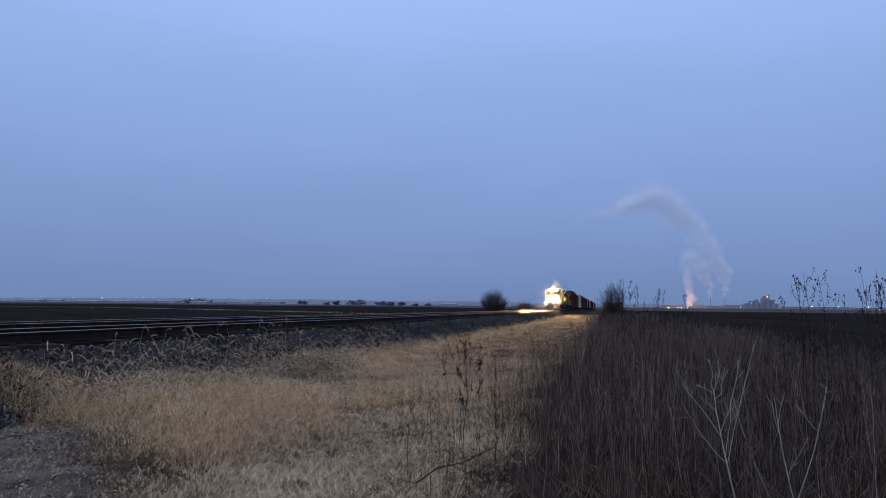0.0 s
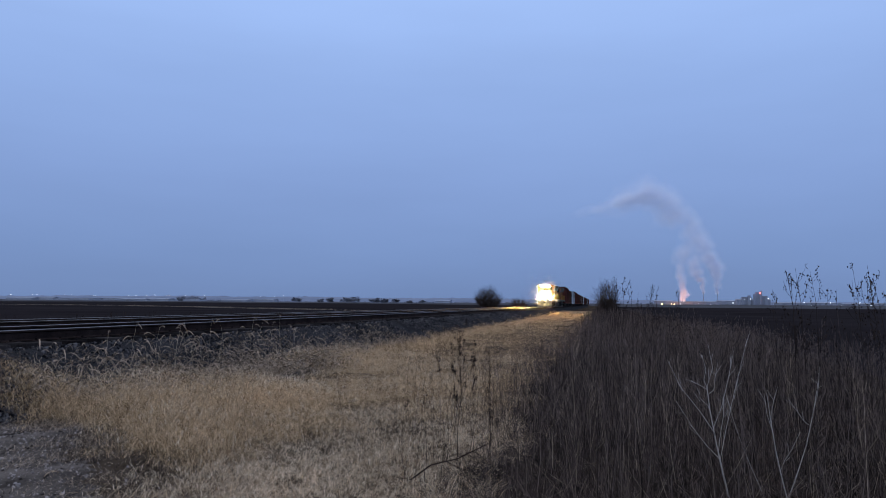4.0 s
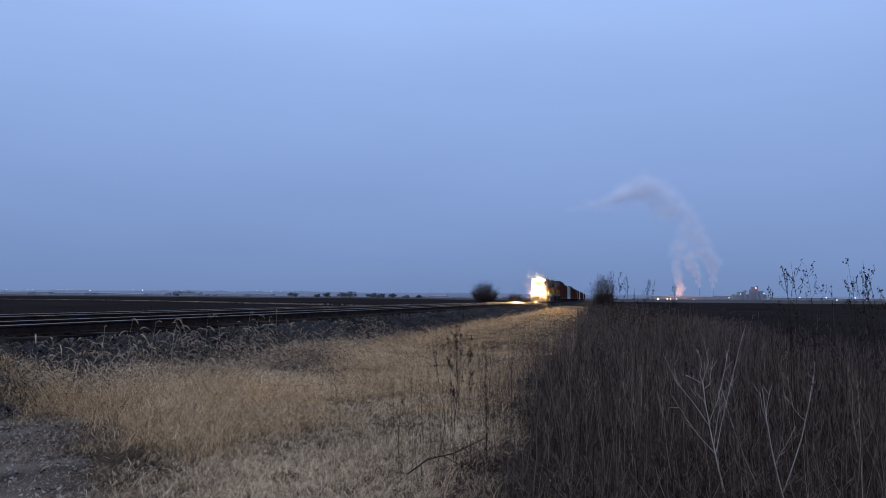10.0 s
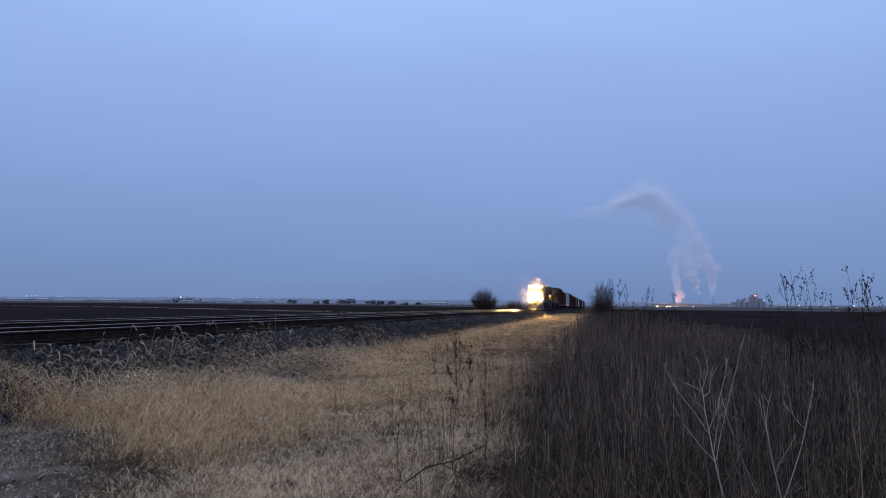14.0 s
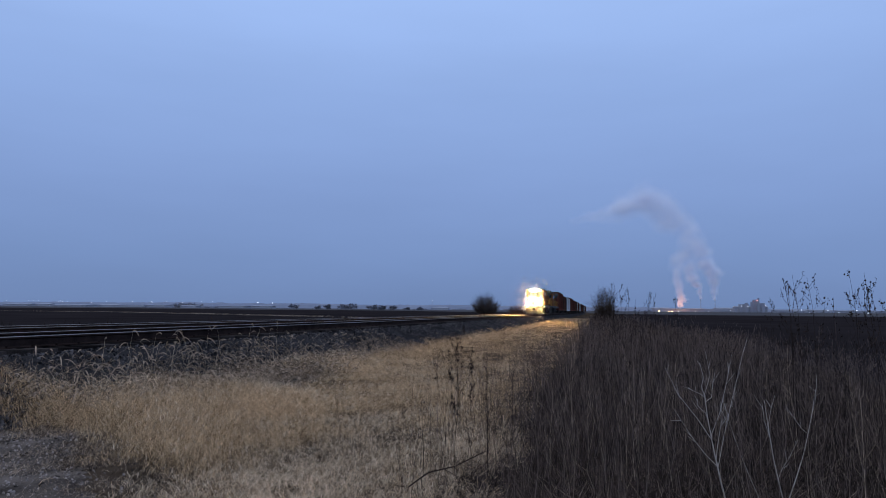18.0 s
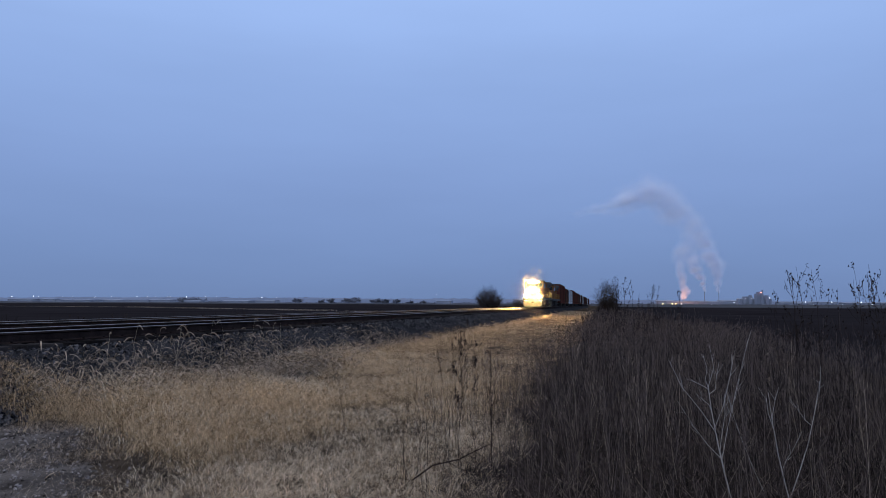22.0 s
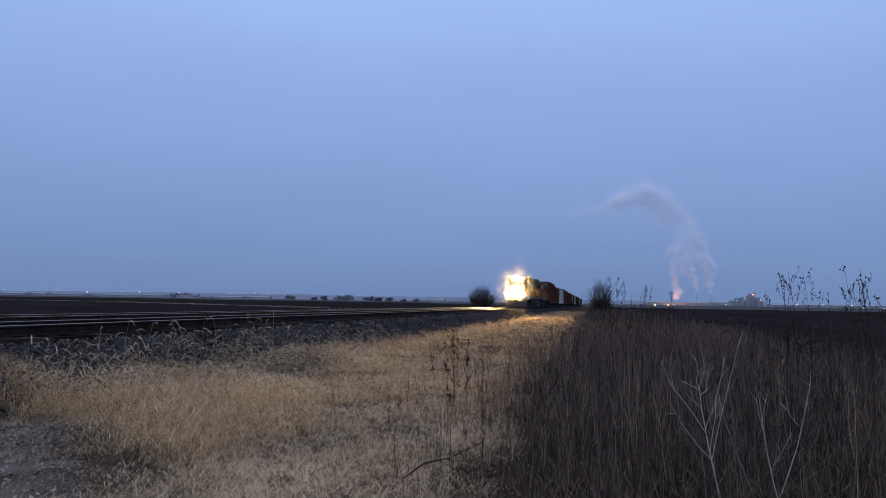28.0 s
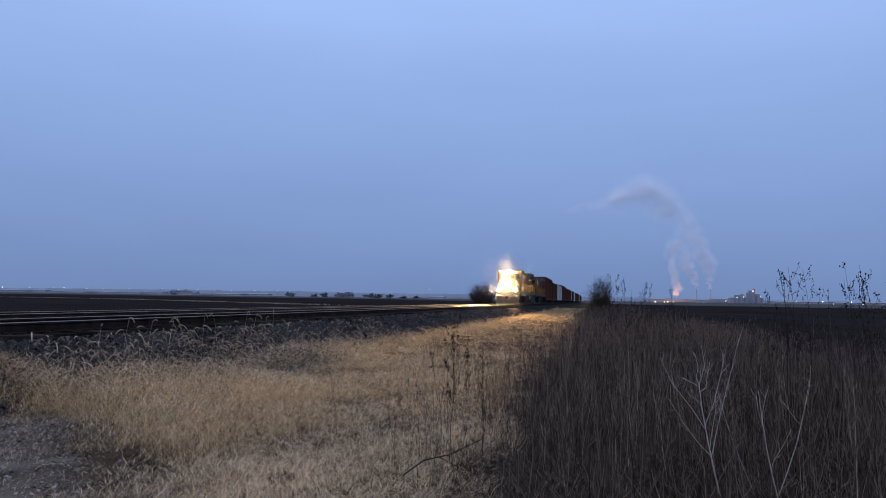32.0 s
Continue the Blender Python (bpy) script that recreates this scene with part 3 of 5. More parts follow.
def boxcar(label, length, tall, body_paint, door_paint, ribs=14):
    """A covered freight car with ribbed steel sides; its leading end is at y = 0."""
    c = thing("freight_car", Matrix(), label, "freight car", "cars of the freight train")
    a, b = 0.45, length - 0.45
    mid, h0 = length / 2, 1.05
    bm = bmesh.new()
    box(bm, 0, mid, (h0 + tall) / 2, 2.9, b - a, tall - h0, 0.04)
    part("body", bm, body_paint, c)
    bm = bmesh.new()
    box(bm, 0, 0, 0, 0.07, 0.13, tall - h0 - 0.25, 0.015)
    rib = bpy.data.meshes.new("rib")
    bm.to_mesh(rib)
    bm.free()
    rib.materials.append(body_paint)
    for k in range(ribs + 1):
        y = a + 0.1 + (b - a - 0.2) * k / ribs
        if abs(y - mid) >= 1.75:
            for s in (-1, 1):
                link("rib", rib, c).location = (s * 1.47, y, (h0 + tall) / 2)
    for y in (a - 0.03, b + 0.03):
        bm = bmesh.new()
        for k in range(9):
            box(bm, 0, y, h0 + 0.3 + (tall - h0 - 0.6) * k / 8, 2.7, 0.08, 0.16, 0.03)
        part("end_corrugation", bm, body_paint, c)
    bm = bmesh.new()
    box(bm, 0, mid, tall + 0.03, 3.0, b - a + 0.1, 0.09, 0.03)
    for k in range(ribs + 1):
        box(bm, 0, a + (b - a) * k / ribs, tall + 0.09, 2.8, 0.07, 0.05)
    part("roof", bm, M_GREYP, c, "dull grey ribbed roof")
    for s in (-1, 1):
        bm = bmesh.new()
        box(bm, s * 1.5, mid, (h0 + tall) / 2 - 0.03, 0.08, 3.1, tall - h0 - 0.3, 0.02)
        for k in range(4):
            box(bm, s * 1.55, mid, h0 + 0.5 + k * (tall - h0 - 0.9) / 3, 0.04, 2.9, 0.1, 0.01)
        door = part("sliding_door", bm, door_paint, c)
        for dy in (-0.9, 0.9):
            bm = bmesh.new()
            rod(bm, (s * 1.6, mid + dy, h0 + 0.1), (s * 1.6, mid + dy, tall - 0.3), 0.02, None, 6)
            part("lock_rod", bm, M_STEEL, door)
        bm = bmesh.new()
        box(bm, s * 1.42, mid, 0.95, 0.12, b - a, 0.3, 0.02)
        part("side_sill", bm, body_paint, c)
        for y in (a + 0.3, b - 0.3):
            bm = bmesh.new()
            for dy in (-0.2, 0.2):
                rod(bm, (s * 1.54, y + dy, 0.8), (s * 1.54, y + dy, tall - 0.3), 0.015, None, 6)
            for k in range(9):
                z = 0.9 + k * (tall - 1.3) / 8
                rod(bm, (s * 1.54, y - 0.2, z), (s * 1.54, y + 0.2, z), 0.012, None, 6)
            part("ladder", bm, M_STEEL, c)
    bm = bmesh.new()
    box(bm, 0, mid, 0.85, 0.5, length - 0.5, 0.3)
    for y in (0.1, length - 0.1):
        box(bm, 0, y, 0.88, 0.3, 0.5, 0.28, 0.04)
    part("centre_sill", bm, M_STEEL, c)
    bogie(c, 2.6, 2, 1.75, 0.46)
    bogie(c, length - 2.6, 2, 1.75, 0.46)
    return c


TRAIN = []        # (thing, metres behind the front of the train)


def make_train():
    back = 0.0
    TRAIN.append((locomotive("locomotive", "orange-brown and grey diesel locomotive with glaring headlights, on the rails", True), back))
    back += 22.5
    TRAIN.append((locomotive("locomotive", "sooty orange-brown trailing diesel locomotive, lamps unlit", False), back))
    back += 22.5
    for label, length, tall, p, d in (
            ("tall oxide red boxcar with ribbed sides", 20.6, 4.9, M_RED, M_RED),
            ("lower brown boxcar with weathered paint", 18.0, 4.45, M_BROWN, M_RED),
            ("pale weathered white boxcar", 25.0, 4.55, M_LIGHT, M_LIGHT),
            ("tall oxide red boxcar with ribbed sides", 27.5, 4.9, M_RED, M_BROWN),
            ("oxide red boxcar with plain doors", 22.0, 4.6, M_RED, M_RED),
            ("brown boxcar with weathered paint", 20.0, 4.7, M_BROWN, M_BROWN),
            ("dull red boxcar with pale doors", 20.0, 4.6, M_RED, M_LIGHT),
            ("brown boxcar with weathered paint", 20.0, 4.7, M_BROWN, M_BROWN),
            ("pale weathered white boxcar", 20.0, 4.6, M_LIGHT, M_LIGHT),
            ("oxide red boxcar with plain doors", 20.0, 4.6, M_RED, M_RED),
            ("brown boxcar with weathered paint", 20.0, 4.7, M_BROWN, M_BROWN),
            ("oxide red boxcar with plain doors", 20.0, 4.6, M_RED, M_RED),
            ("brown boxcar with weathered paint", 20.0, 4.7, M_BROWN, M_BROWN),
            ("pale weathered white boxcar", 20.0, 4.6, M_LIGHT, M_LIGHT),
            ("oxide red boxcar with plain doors", 20.0, 4.6, M_RED, M_RED),
            ("brown boxcar with weathered paint", 20.0, 4.7, M_BROWN, M_BROWN),
            ("oxide red boxcar with plain doors", 20.0, 4.6, M_RED, M_RED)):
        TRAIN.append((boxcar(label, length, tall, p, d), back))
        back += length + 0.2


make_train()


# ---------------------------------------------------------------- trees and bushes
def bare_tree(seed, tall, spread, stems, depth, thick, twig, fork=3):
    """Trunk strands and crown strands of a leafless tree: limbs fork and thin out to many fine twigs."""
    rs = np.random.RandomState(seed)
    trunk, crown = Strands(), Strands()

    def grow(p, d, length, r, level):
        bend = rs.normal(0, 0.13, 3)
        q = p + d * length * 0.5 + bend * length * 0.3
        e = p + d * length + bend * length * 0.5
        (trunk if level < 2 else crown).tube([p, q, e], r, max(r * 0.62, twig))
        if level >= depth:
            return
        for k in range(fork + (level > 1)):
            s = p + (e - p) * rs.uniform(0.4, 1.0) if k else e
            nd = d + rs.normal(0, 0.48, 3) * (1.0, 1.0, 0.7)
            nd[2] = nd[2] * 0.9 + 0.12
            nd /= np.linalg.norm(nd)
            grow(s, nd, length * rs.uniform(0.6, 0.82), max(r * 0.6, twig), level + 1)

    total = sum(0.71 ** k for k in range(depth + 1))
    for k in range(stems):
        a = rs.uniform(0, 6.28)
        o = rs.uniform(0.1, 1.0) * spread if stems > 1 else 0.0
        d = np.array([math.cos(a) * o, math.sin(a) * o, 1.0])
        d /= np.linalg.norm(d)
        grow(np.array([math.cos(a) * o * 0.1 * tall, math.sin(a) * o * 0.1 * tall, -0.1]), d, tall / total * rs.uniform(0.85, 1.1), thick, 0)
    return trunk, crown


def plant_tree(name, at, label, category, material, args, group="", squash=1.0):
    t = thing(name, pose(*at), label, category, group)
    trunk, crown = bare_tree(*args)
    for nm, s in (("trunk", trunk), ("crown", crown)):
        if not s.v:
            continue
        v, f = s.arrays()
        v[:, 2] *= squash
        link(nm, np_mesh(nm, v, f, [material]), t)
    return t


def ground_at(x, y):
    return float(land(x, y))


def fan_shrub(seed, wide, tall, stems, twigs, r, dense=0.0, dome=False):
    """A leafless shrub: straight stems fan out from the root into a dome, each with fine side twigs; dense adds a thicket below."""
    rs = np.random.RandomState(seed)
    stem, twig = Strands(), Strands()
    for k in range(stems):
        a, o = rs.uniform(0, 6.28), rs.uniform(0, 1) ** 0.6
        reach = rs.uniform(0.78, 1.05)
        polar = math.acos(rs.uniform(-0.2, 1.0)) if dome else 0
        tip = np.array([math.cos(a) * o * wide / 2, math.sin(a) * o * wide / 2, tall * math.sqrt(max(1 - 0.75 * o * o, 0.1))]) * reach
        if dome:
            tip = np.array([math.cos(a) * math.sin(polar) * wide / 2, math.sin(a) * math.sin(polar) * wide / 2, tall * 0.42 / reach + math.cos(polar) * 0.58 * tall]) * reach
        root = np.array([math.cos(a), math.sin(a), 0]) * 0.07 * wide * o
        mid = root + (tip - root) * 0.5 + np.array([math.cos(a) * 0.04 * wide, math.sin(a) * 0.04 * wide, 0]) + rs.normal(0, 0.02 * wide, 3)
        stem.tube([root, mid, tip], r * 2.2, r * 0.7)
        for q in range(twigs):
            t = rs.uniform(0.34, 1.0)
            p = root + (mid - root) * t * 2 if t < 0.5 else mid + (tip - mid) * (t - 0.5) * 2
            d = (tip - root) / np.linalg.norm(tip - root) + rs.normal(0, 0.38, 3)
            n = tall * rs.uniform(0.08, 0.19)
            e = p + d * n
            twig.tube([p, e], r * 0.8, r * 0.45)
            for z in range(2):
                g = p + (e - p) * rs.uniform(0.3, 0.9)
                twig.tube([g, g + (d + rs.normal(0, 0.5, 3)) * n * 0.5], r * 0.6, r * 0.4)
    for k in range(int(dense)):
        a, o = rs.uniform(0, 6.28), rs.uniform(0, 1) ** 0.5
        p = np.array([math.cos(a) * o * wide * 0.32, math.sin(a) * o * wide * 0.32, rs.uniform(0, 0.4) * tall])
        twig.tube([p, p + rs.normal(0, 0.09, 3) * tall + (0, 0, 0.08 * tall)], r * 0.9, r * 0.5)
    return stem, twig


def plant_shrub(at, label, *args):
    t = thing("bare_shrub", pose(*at), label, "shrub")
    for nm, s in zip(("limb_fan", "crown"), fan_shrub(*args)):
        v, f = s.arrays()
        tagged(link(nm, np_mesh(nm, v, f, [M_BARK]), t), kind="stuff")


plant_shrub((-30.0, 185, ground_at(-30.4, 185) - 0.2), "round leafless shrub standing in the field beyond the tracks", 11, 6.8, 6.0, 280, 12, 0.012, 0, True)
plant_shrub((0.95, 110, ground_at(0.95, 110) - 0.1), "upright wispy leafless shrub over a dark thicket on the verge", 12, 4.4, 5.2, 90, 10, 0.010, 2200)
plant_shrub((-27.1, 230, ground_at(-27.1, 230) - 0.2), "small round leafless shrub far behind the tracks", 14, 5.6, 3.8, 120, 10, 0.014, 0, True)

FAR = 1300.0
for k, (ratio, wide, tall) in enumerate(((-0.4686, 14, 11), (-0.426, 13, 9), (-0.413, 16, 11), (-0.385, 16, 12), (-0.372, 22, 13), (-0.338, 22, 11), (-0.322, 18, 10), (-0.305, 12, 9), (-0.283, 10, 7), (-0.262, 10, 7))):
    x = ratio * FAR
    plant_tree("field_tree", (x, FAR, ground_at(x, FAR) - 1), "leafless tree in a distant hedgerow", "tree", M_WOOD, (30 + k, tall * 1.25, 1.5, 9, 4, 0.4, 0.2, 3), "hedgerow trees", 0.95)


def far_woods(name, runs, dist, label):
    """Low distant woods: many bare crowns merged, with an uneven top."""
    rs = np.random.RandomState(5)
    lib = []
    for k in range(4):
        a, b = bare_tree(60 + k, 8, 1.0, 3, 2, 0.5, 0.4, 2)
        va, fa = a.arrays()
        vb, fb = b.arrays()
        lib.append((np.concatenate([va, vb]), np.concatenate([fa, fb + len(va)])))
    at, sc = [], []
    for r0, r1, tall, gap in runs:
        n = int((r1 - r0) * dist / gap)
        for k in range(n):
            r = r0 + (r1 - r0) * rs.uniform(0, 1)
            y = dist + rs.uniform(-60, 60)
            at.append((r * y, y, ground_at(r * y, y) - 1))
            sc.append(tall / 8 * rs.uniform(0.55, 1.15))
    at, sc = np.array(at), np.array(sc)
    v, f = scatter(lib, at, rs.uniform(0, 6.28, len(at)), sc)
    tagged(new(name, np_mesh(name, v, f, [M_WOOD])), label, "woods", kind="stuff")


far_woods("far_woods", ((-1.05, -0.24, 4.5, 4.6), (-0.678, -0.632, 17, 2.2), (-0.735, -0.69, 10, 4), (-1.02, -0.975, 9, 4), (-0.63, -0.52, 8, 5), (-0.26, -0.10, 7, 5), (-0.22, 0.0, 5, 4), (0.02, 0.55, 5, 6)), 1900, "low grey line of leafless woods on the horizon")


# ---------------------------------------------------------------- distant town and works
# both colours are lightened towards blue to paint in the air between
M_SHED = surf("hazy_pale_sheet_steel", (0.24, 0.26, 0.31), (0.38, 0.40, 0.45), 0.05, 0.6, 0.6, 0, 0.1)
M_CONC = surf("hazy_blue_grey_concrete", (0.24, 0.265, 0.325), (0.35, 0.375, 0.44), 0.03, 0.4, 0.85, 0, 0.1)
M_COOL = glow("white_yard_light", (0.85, 0.93, 1.0), 5.0)
M_WARM = glow("sodium_yard_light", (1.0, 0.62, 0.2), 14.0)
M_REDL = glow("red_beacon_light", (1.0, 0.12, 0.1), 10.0)


def yard_light(ratio, up, dist, material, size, label="tall yard light with a white lamp"):
    x = ratio * dist
    g = ground_at(x, dist)
    t = thing("yard_light", pose(x, dist, g), label, "yard light", "distant yard lights")
    top = EYE + up * dist - g
    bm = bmesh.new()
    rod(bm, (0, 0, 0), (0, 0, max(top, 1.0)), 0.25, 0.14, 6)
    part("pole", bm, M_CONC, t)
    bm = bmesh.new()
    bmesh.ops.create_icosphere(bm, subdivisions=1, radius=size, matrix=Matrix.Translation((0, -0.4, max(top, 1.0))) @ Matrix.Diagonal((1, 0.6, 0.8, 1)))
    part("lamp", bm, material, t)


def shed(ratio, wide, tall, dist, material, label, pitched=True, name="shed"):
    x = ratio * dist
    t = thing(name, pose(x, dist, ground_at(x, dist)), label, "building", "distant buildings")
    bm = bmesh.new()
    box(bm, 0, 0, tall / 2 - 0.5, wide, wide * 0.5, tall + 1)
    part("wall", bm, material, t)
    bm = bmesh.new()
    if pitched:
        v = [bm.verts.new(p) for p in ((-wide / 2 - 1, -wide / 4 - 1, tall + 0.02), (wide / 2 + 1, -wide / 4 - 1, tall + 0.02), (wide / 2 + 1, wide / 4 + 1, tall + 0.02), (-wide / 2 - 1, wide / 4 + 1, tall + 0.02), (-wide / 2 - 1, 0, tall * 1.3), (wide / 2 + 1, 0, tall * 1.3))]
        for q in ((0, 1, 5, 4), (3, 4, 5, 2), (0, 4, 3), (1, 2, 5), (0, 3, 2, 1)):
            bm.faces.new([v[k] for k in q])
    else:
        box(bm, 0, 0, tall + 0.5, wide + 1, wide * 0.5 + 1, 0.6)
    part("roof", bm, M_CONC, t)
    for k in range(3):
        bm = bmesh.new()
        box(bm, wide * (k - 1) * 0.28, -wide * 0.25 - 0.1, tall * 0.35, wide * 0.12, 0.3, tall * 0.6)
        part("door", bm, M_CONC, t)
    return t


PLANT = 2500.0


def silo(ratio, r, tall, dist=PLANT):
    x = ratio * dist
    t = thing("silo", pose(x, dist, ground_at(x, dist)), "grey concrete grain silo of the works", "silo", "silos of the works")
    bm = bmesh.new()
    rod(bm, (0, 0, -1), (0, 0, tall), r, None, 24)
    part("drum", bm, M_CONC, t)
    bm = bmesh.new()
    rod(bm, (0, 0, tall), (0, 0, tall + r * 0.5), r * 1.03, r * 0.15, 24)
    part("cone_roof", bm, M_SHED, t)


def stack(ratio, r, tall):
    x = ratio * PLANT
    t = thing("chimney_stack", pose(x, PLANT, ground_at(x, PLANT)), "slender steel chimney stack giving off steam", "chimney", "stacks of the works")
    bm = bmesh.new()
    rod(bm, (0, 0, -1), (0, 0, tall), r, r * 0.75, 16)
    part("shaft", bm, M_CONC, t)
    bm = bmesh.new()
    rod(bm, (0, 0, tall - 2), (0, 0, tall), r * 0.95, None, 16)
    part("rim", bm, M_STEEL, t)


def make_town():
    rs = np.random.RandomState(8)
    d = 1700.0
    for ratio, up in ((-1.01, .0042), (-0.965, .0048), (-0.955, .0046), (-0.945, .005), (-0.905, .0043), (-0.90, .005), (-0.896, .004), (-0.885, .0048), (-0.84, .004), (-0.838, .0028), (-0.808, .0045), (-0.772, .004), (-0.758, .0043), (-0.738, .0042), (-0.722, .0044), (-0.70, .0045), (-0.694, .0045), (-0.665, .0042), (-0.63, .005), (-0.61, .005), (-0.60, .003), (-0.53, .004), (-0.525, .0035), (-0.505, .0038), (-0.49, .0042), (-0.243, .0085), (-0.57, .003)):
        yard_light(ratio, up + 0.0062, d, M_COOL, rs.uniform(0.4, 0.9))
    for ratio, wide, tall in ((-0.98, 90, 6), (-0.93, 50, 7), (-0.87, 120, 5), (-0.80, 60, 6), (-0.755, 100, 5), (-0.71, 70, 6), (-0.65, 50, 5), (-0.57, 80, 5), (-0.52, 60, 6), (-0.23, 40, 6)):
        shed(ratio, wide, tall, d + 40, M_SHED, "low pale sheet-steel shed at the edge of a distant town")


def make_works():
    shed(0.2085, 20, 42, PLANT, M_CONC, "tall concrete mill tower of the distant works", False, "mill_tower")
    shed(0.193, 30, 26, PLANT, M_CONC, "concrete process building of the distant works", False, "mill_building")
    shed(0.2150, 22, 30, PLANT, M_CONC, "concrete process building of the distant works", False, "mill_building")
    for r in (0.1815, 0.1855, 0.2005, 0.2215):
        silo(r, 6.5, 18)
    for ratio, wide, tall in ((0.2032, 7, 35), (0.1965, 9, 31), (0.1893, 8, 24), (0.2180, 9, 22), (0.2120, 6, 47)):
        shed(ratio, wide, tall, PLANT - 12, M_CONC, "slender elevator tower of the distant works", False, "elevator_tower")
    for ratio, wide, tall in ((0.085, 60, 11), (0.105, 90, 9), (0.127, 70, 10), (0.147, 90, 9), (0.167, 60, 12), (0.25, 100, 7), (0.285, 80, 8), (0.33, 110, 6), (0.37, 80, 7), (0.41, 100, 7)):
        shed(ratio, wide, tall, PLANT + 30, M_SHED, "low pale shed of the distant works")
    for ratio, tall in ((0.1106, 24), (0.1381, 42), (0.1566, 42)):
        stack(ratio, 1.1, tall)
    for ratio, up, mat, size in ((0.083, .0018, M_WARM, 4.6), (0.0955, .0018, M_WARM, 3.2), (0.1000, .0018, M_WARM, 3.2), (0.108, .002, M_COOL, 2.4), (0.131, .0016, M_COOL, 2.2), (0.1475, .0018, M_COOL, 1.4), (0.176, .004, M_COOL, 2.2), (0.1905, .0093, M_COOL, 2.0), (0.1985, .0095, M_COOL, 2.0), (0.2205, .0105, M_COOL, 2.0), (0.265, .005, M_COOL, 2.2), (0.297, .0048, M_COOL, 2.4), (0.332, .005, M_COOL, 2.6), (0.345, .0015, M_COOL, 3.0), (0.31, .0017, M_COOL, 2.0), (0.275, .0016, M_COOL, 1.8), (0.40, .002, M_COOL, 2.2), (0.37, .002, M_COOL, 2.2)):
        yard_light(ratio, up, PLANT - 60, mat, size * 0.6, "tall yard light of the works, lit at dusk")
    yard_light(0.2105, .0176, PLANT - 30, M_REDL, 2.4, "red warning beacon on the mill tower")


make_town()
make_works()


def far_ridge():
    """The land behind the town and the works: a low wooded rise with an uneven skyline, its blue-grey colour painting
    in hazy air, closing the view.
    """
    m = surf("hazy_tinted_far_land", (0.155, 0.185, 0.25), (0.21, 0.24, 0.315), 0.004, 0.02, 1.0, 0, 0)
    xs = np.arange(-4300, 2600, 12.0)
    y = 3300.0
    h = 23 + 1.5 * np.sin(xs * 0.0021) + 1.2 * np.sin(xs * 0.0083 + 1) + 0.8 * np.sin(xs * 0.037) + np.abs(np.random.normal(0, 1.6, len(xs)))
    h *= np.interp(xs, [-4300, -1500, -400, 600, 2600], [1.15, 1.1, 1.0, 0.6, 0.5])
    rows = [np.stack([xs, np.full(len(xs), y + dy), k * h + g], 1) for dy, k, g in ((-30, 0, 3.0), (0, 0.7, 5.0), (40, 1.0, 5.5), (400, 0.2, 3.0))]
    v = np.concatenate(rows)
    w = len(xs)
    i = (np.arange(3)[:, None] * w + np.arange(w - 1)[None]).ravel()
    tagged(new("backdrop", np_mesh("backdrop", v, np.stack([i, i + 1, i + 1 + w, i + w], -1), [m])), "low land on the horizon, painted hazy blue-grey", "distant land", kind="structure")


far_ridge()

# ---------------------------------------------------------------- steam
M_STEAM = leafy("white_steam", (0.88, 0.90, 0.98), (0.93, 0.945, 0.99), 0.1, 0.35, 0.01)
STEAM = []        # (puff, drift in metres per second)


def puff(owner, at, size, n, drift):
    """A cloud of fine flakes standing for droplets, dense in the middle and thinning out, in overlapping billows."""
    size = np.asarray(size)
    lobes = np.random.normal(0, 0.42, (12, 3)) * size
    n = int(n * 4)
    c = lobes[np.random.randint(0, 12, n)] + np.random.normal(0, 0.34, (n, 3)) * size
    tri = np.random.normal(0, 0.4, (n, 3, 3))
    # flakes tilted up and towards the camera, to catch the sky from there
    tri[..., 2] = tri[..., 1] * 0.8 + 0.3 * tri[..., 2]
    v = (c[:, None] + tri).reshape(-1, 3)
    me = np_mesh("puff", v, np.arange(3 * n).reshape(-1, 3), [M_STEAM])
    STEAM.append((tagged(link("puff", me, owner), kind="stuff"), at, drift))


def plume(label, way):
    t = thing("steam_plume", pose(0, PLANT, EYE), label, "steam", "steam from the works")
    for rx, rz, w, h, n, drift in way:
        # each puff is flattened along the view
        puff(t, (rx * PLANT, 0, rz * PLANT), (w * PLANT, 0.3 * w * PLANT, h * PLANT), n, drift)


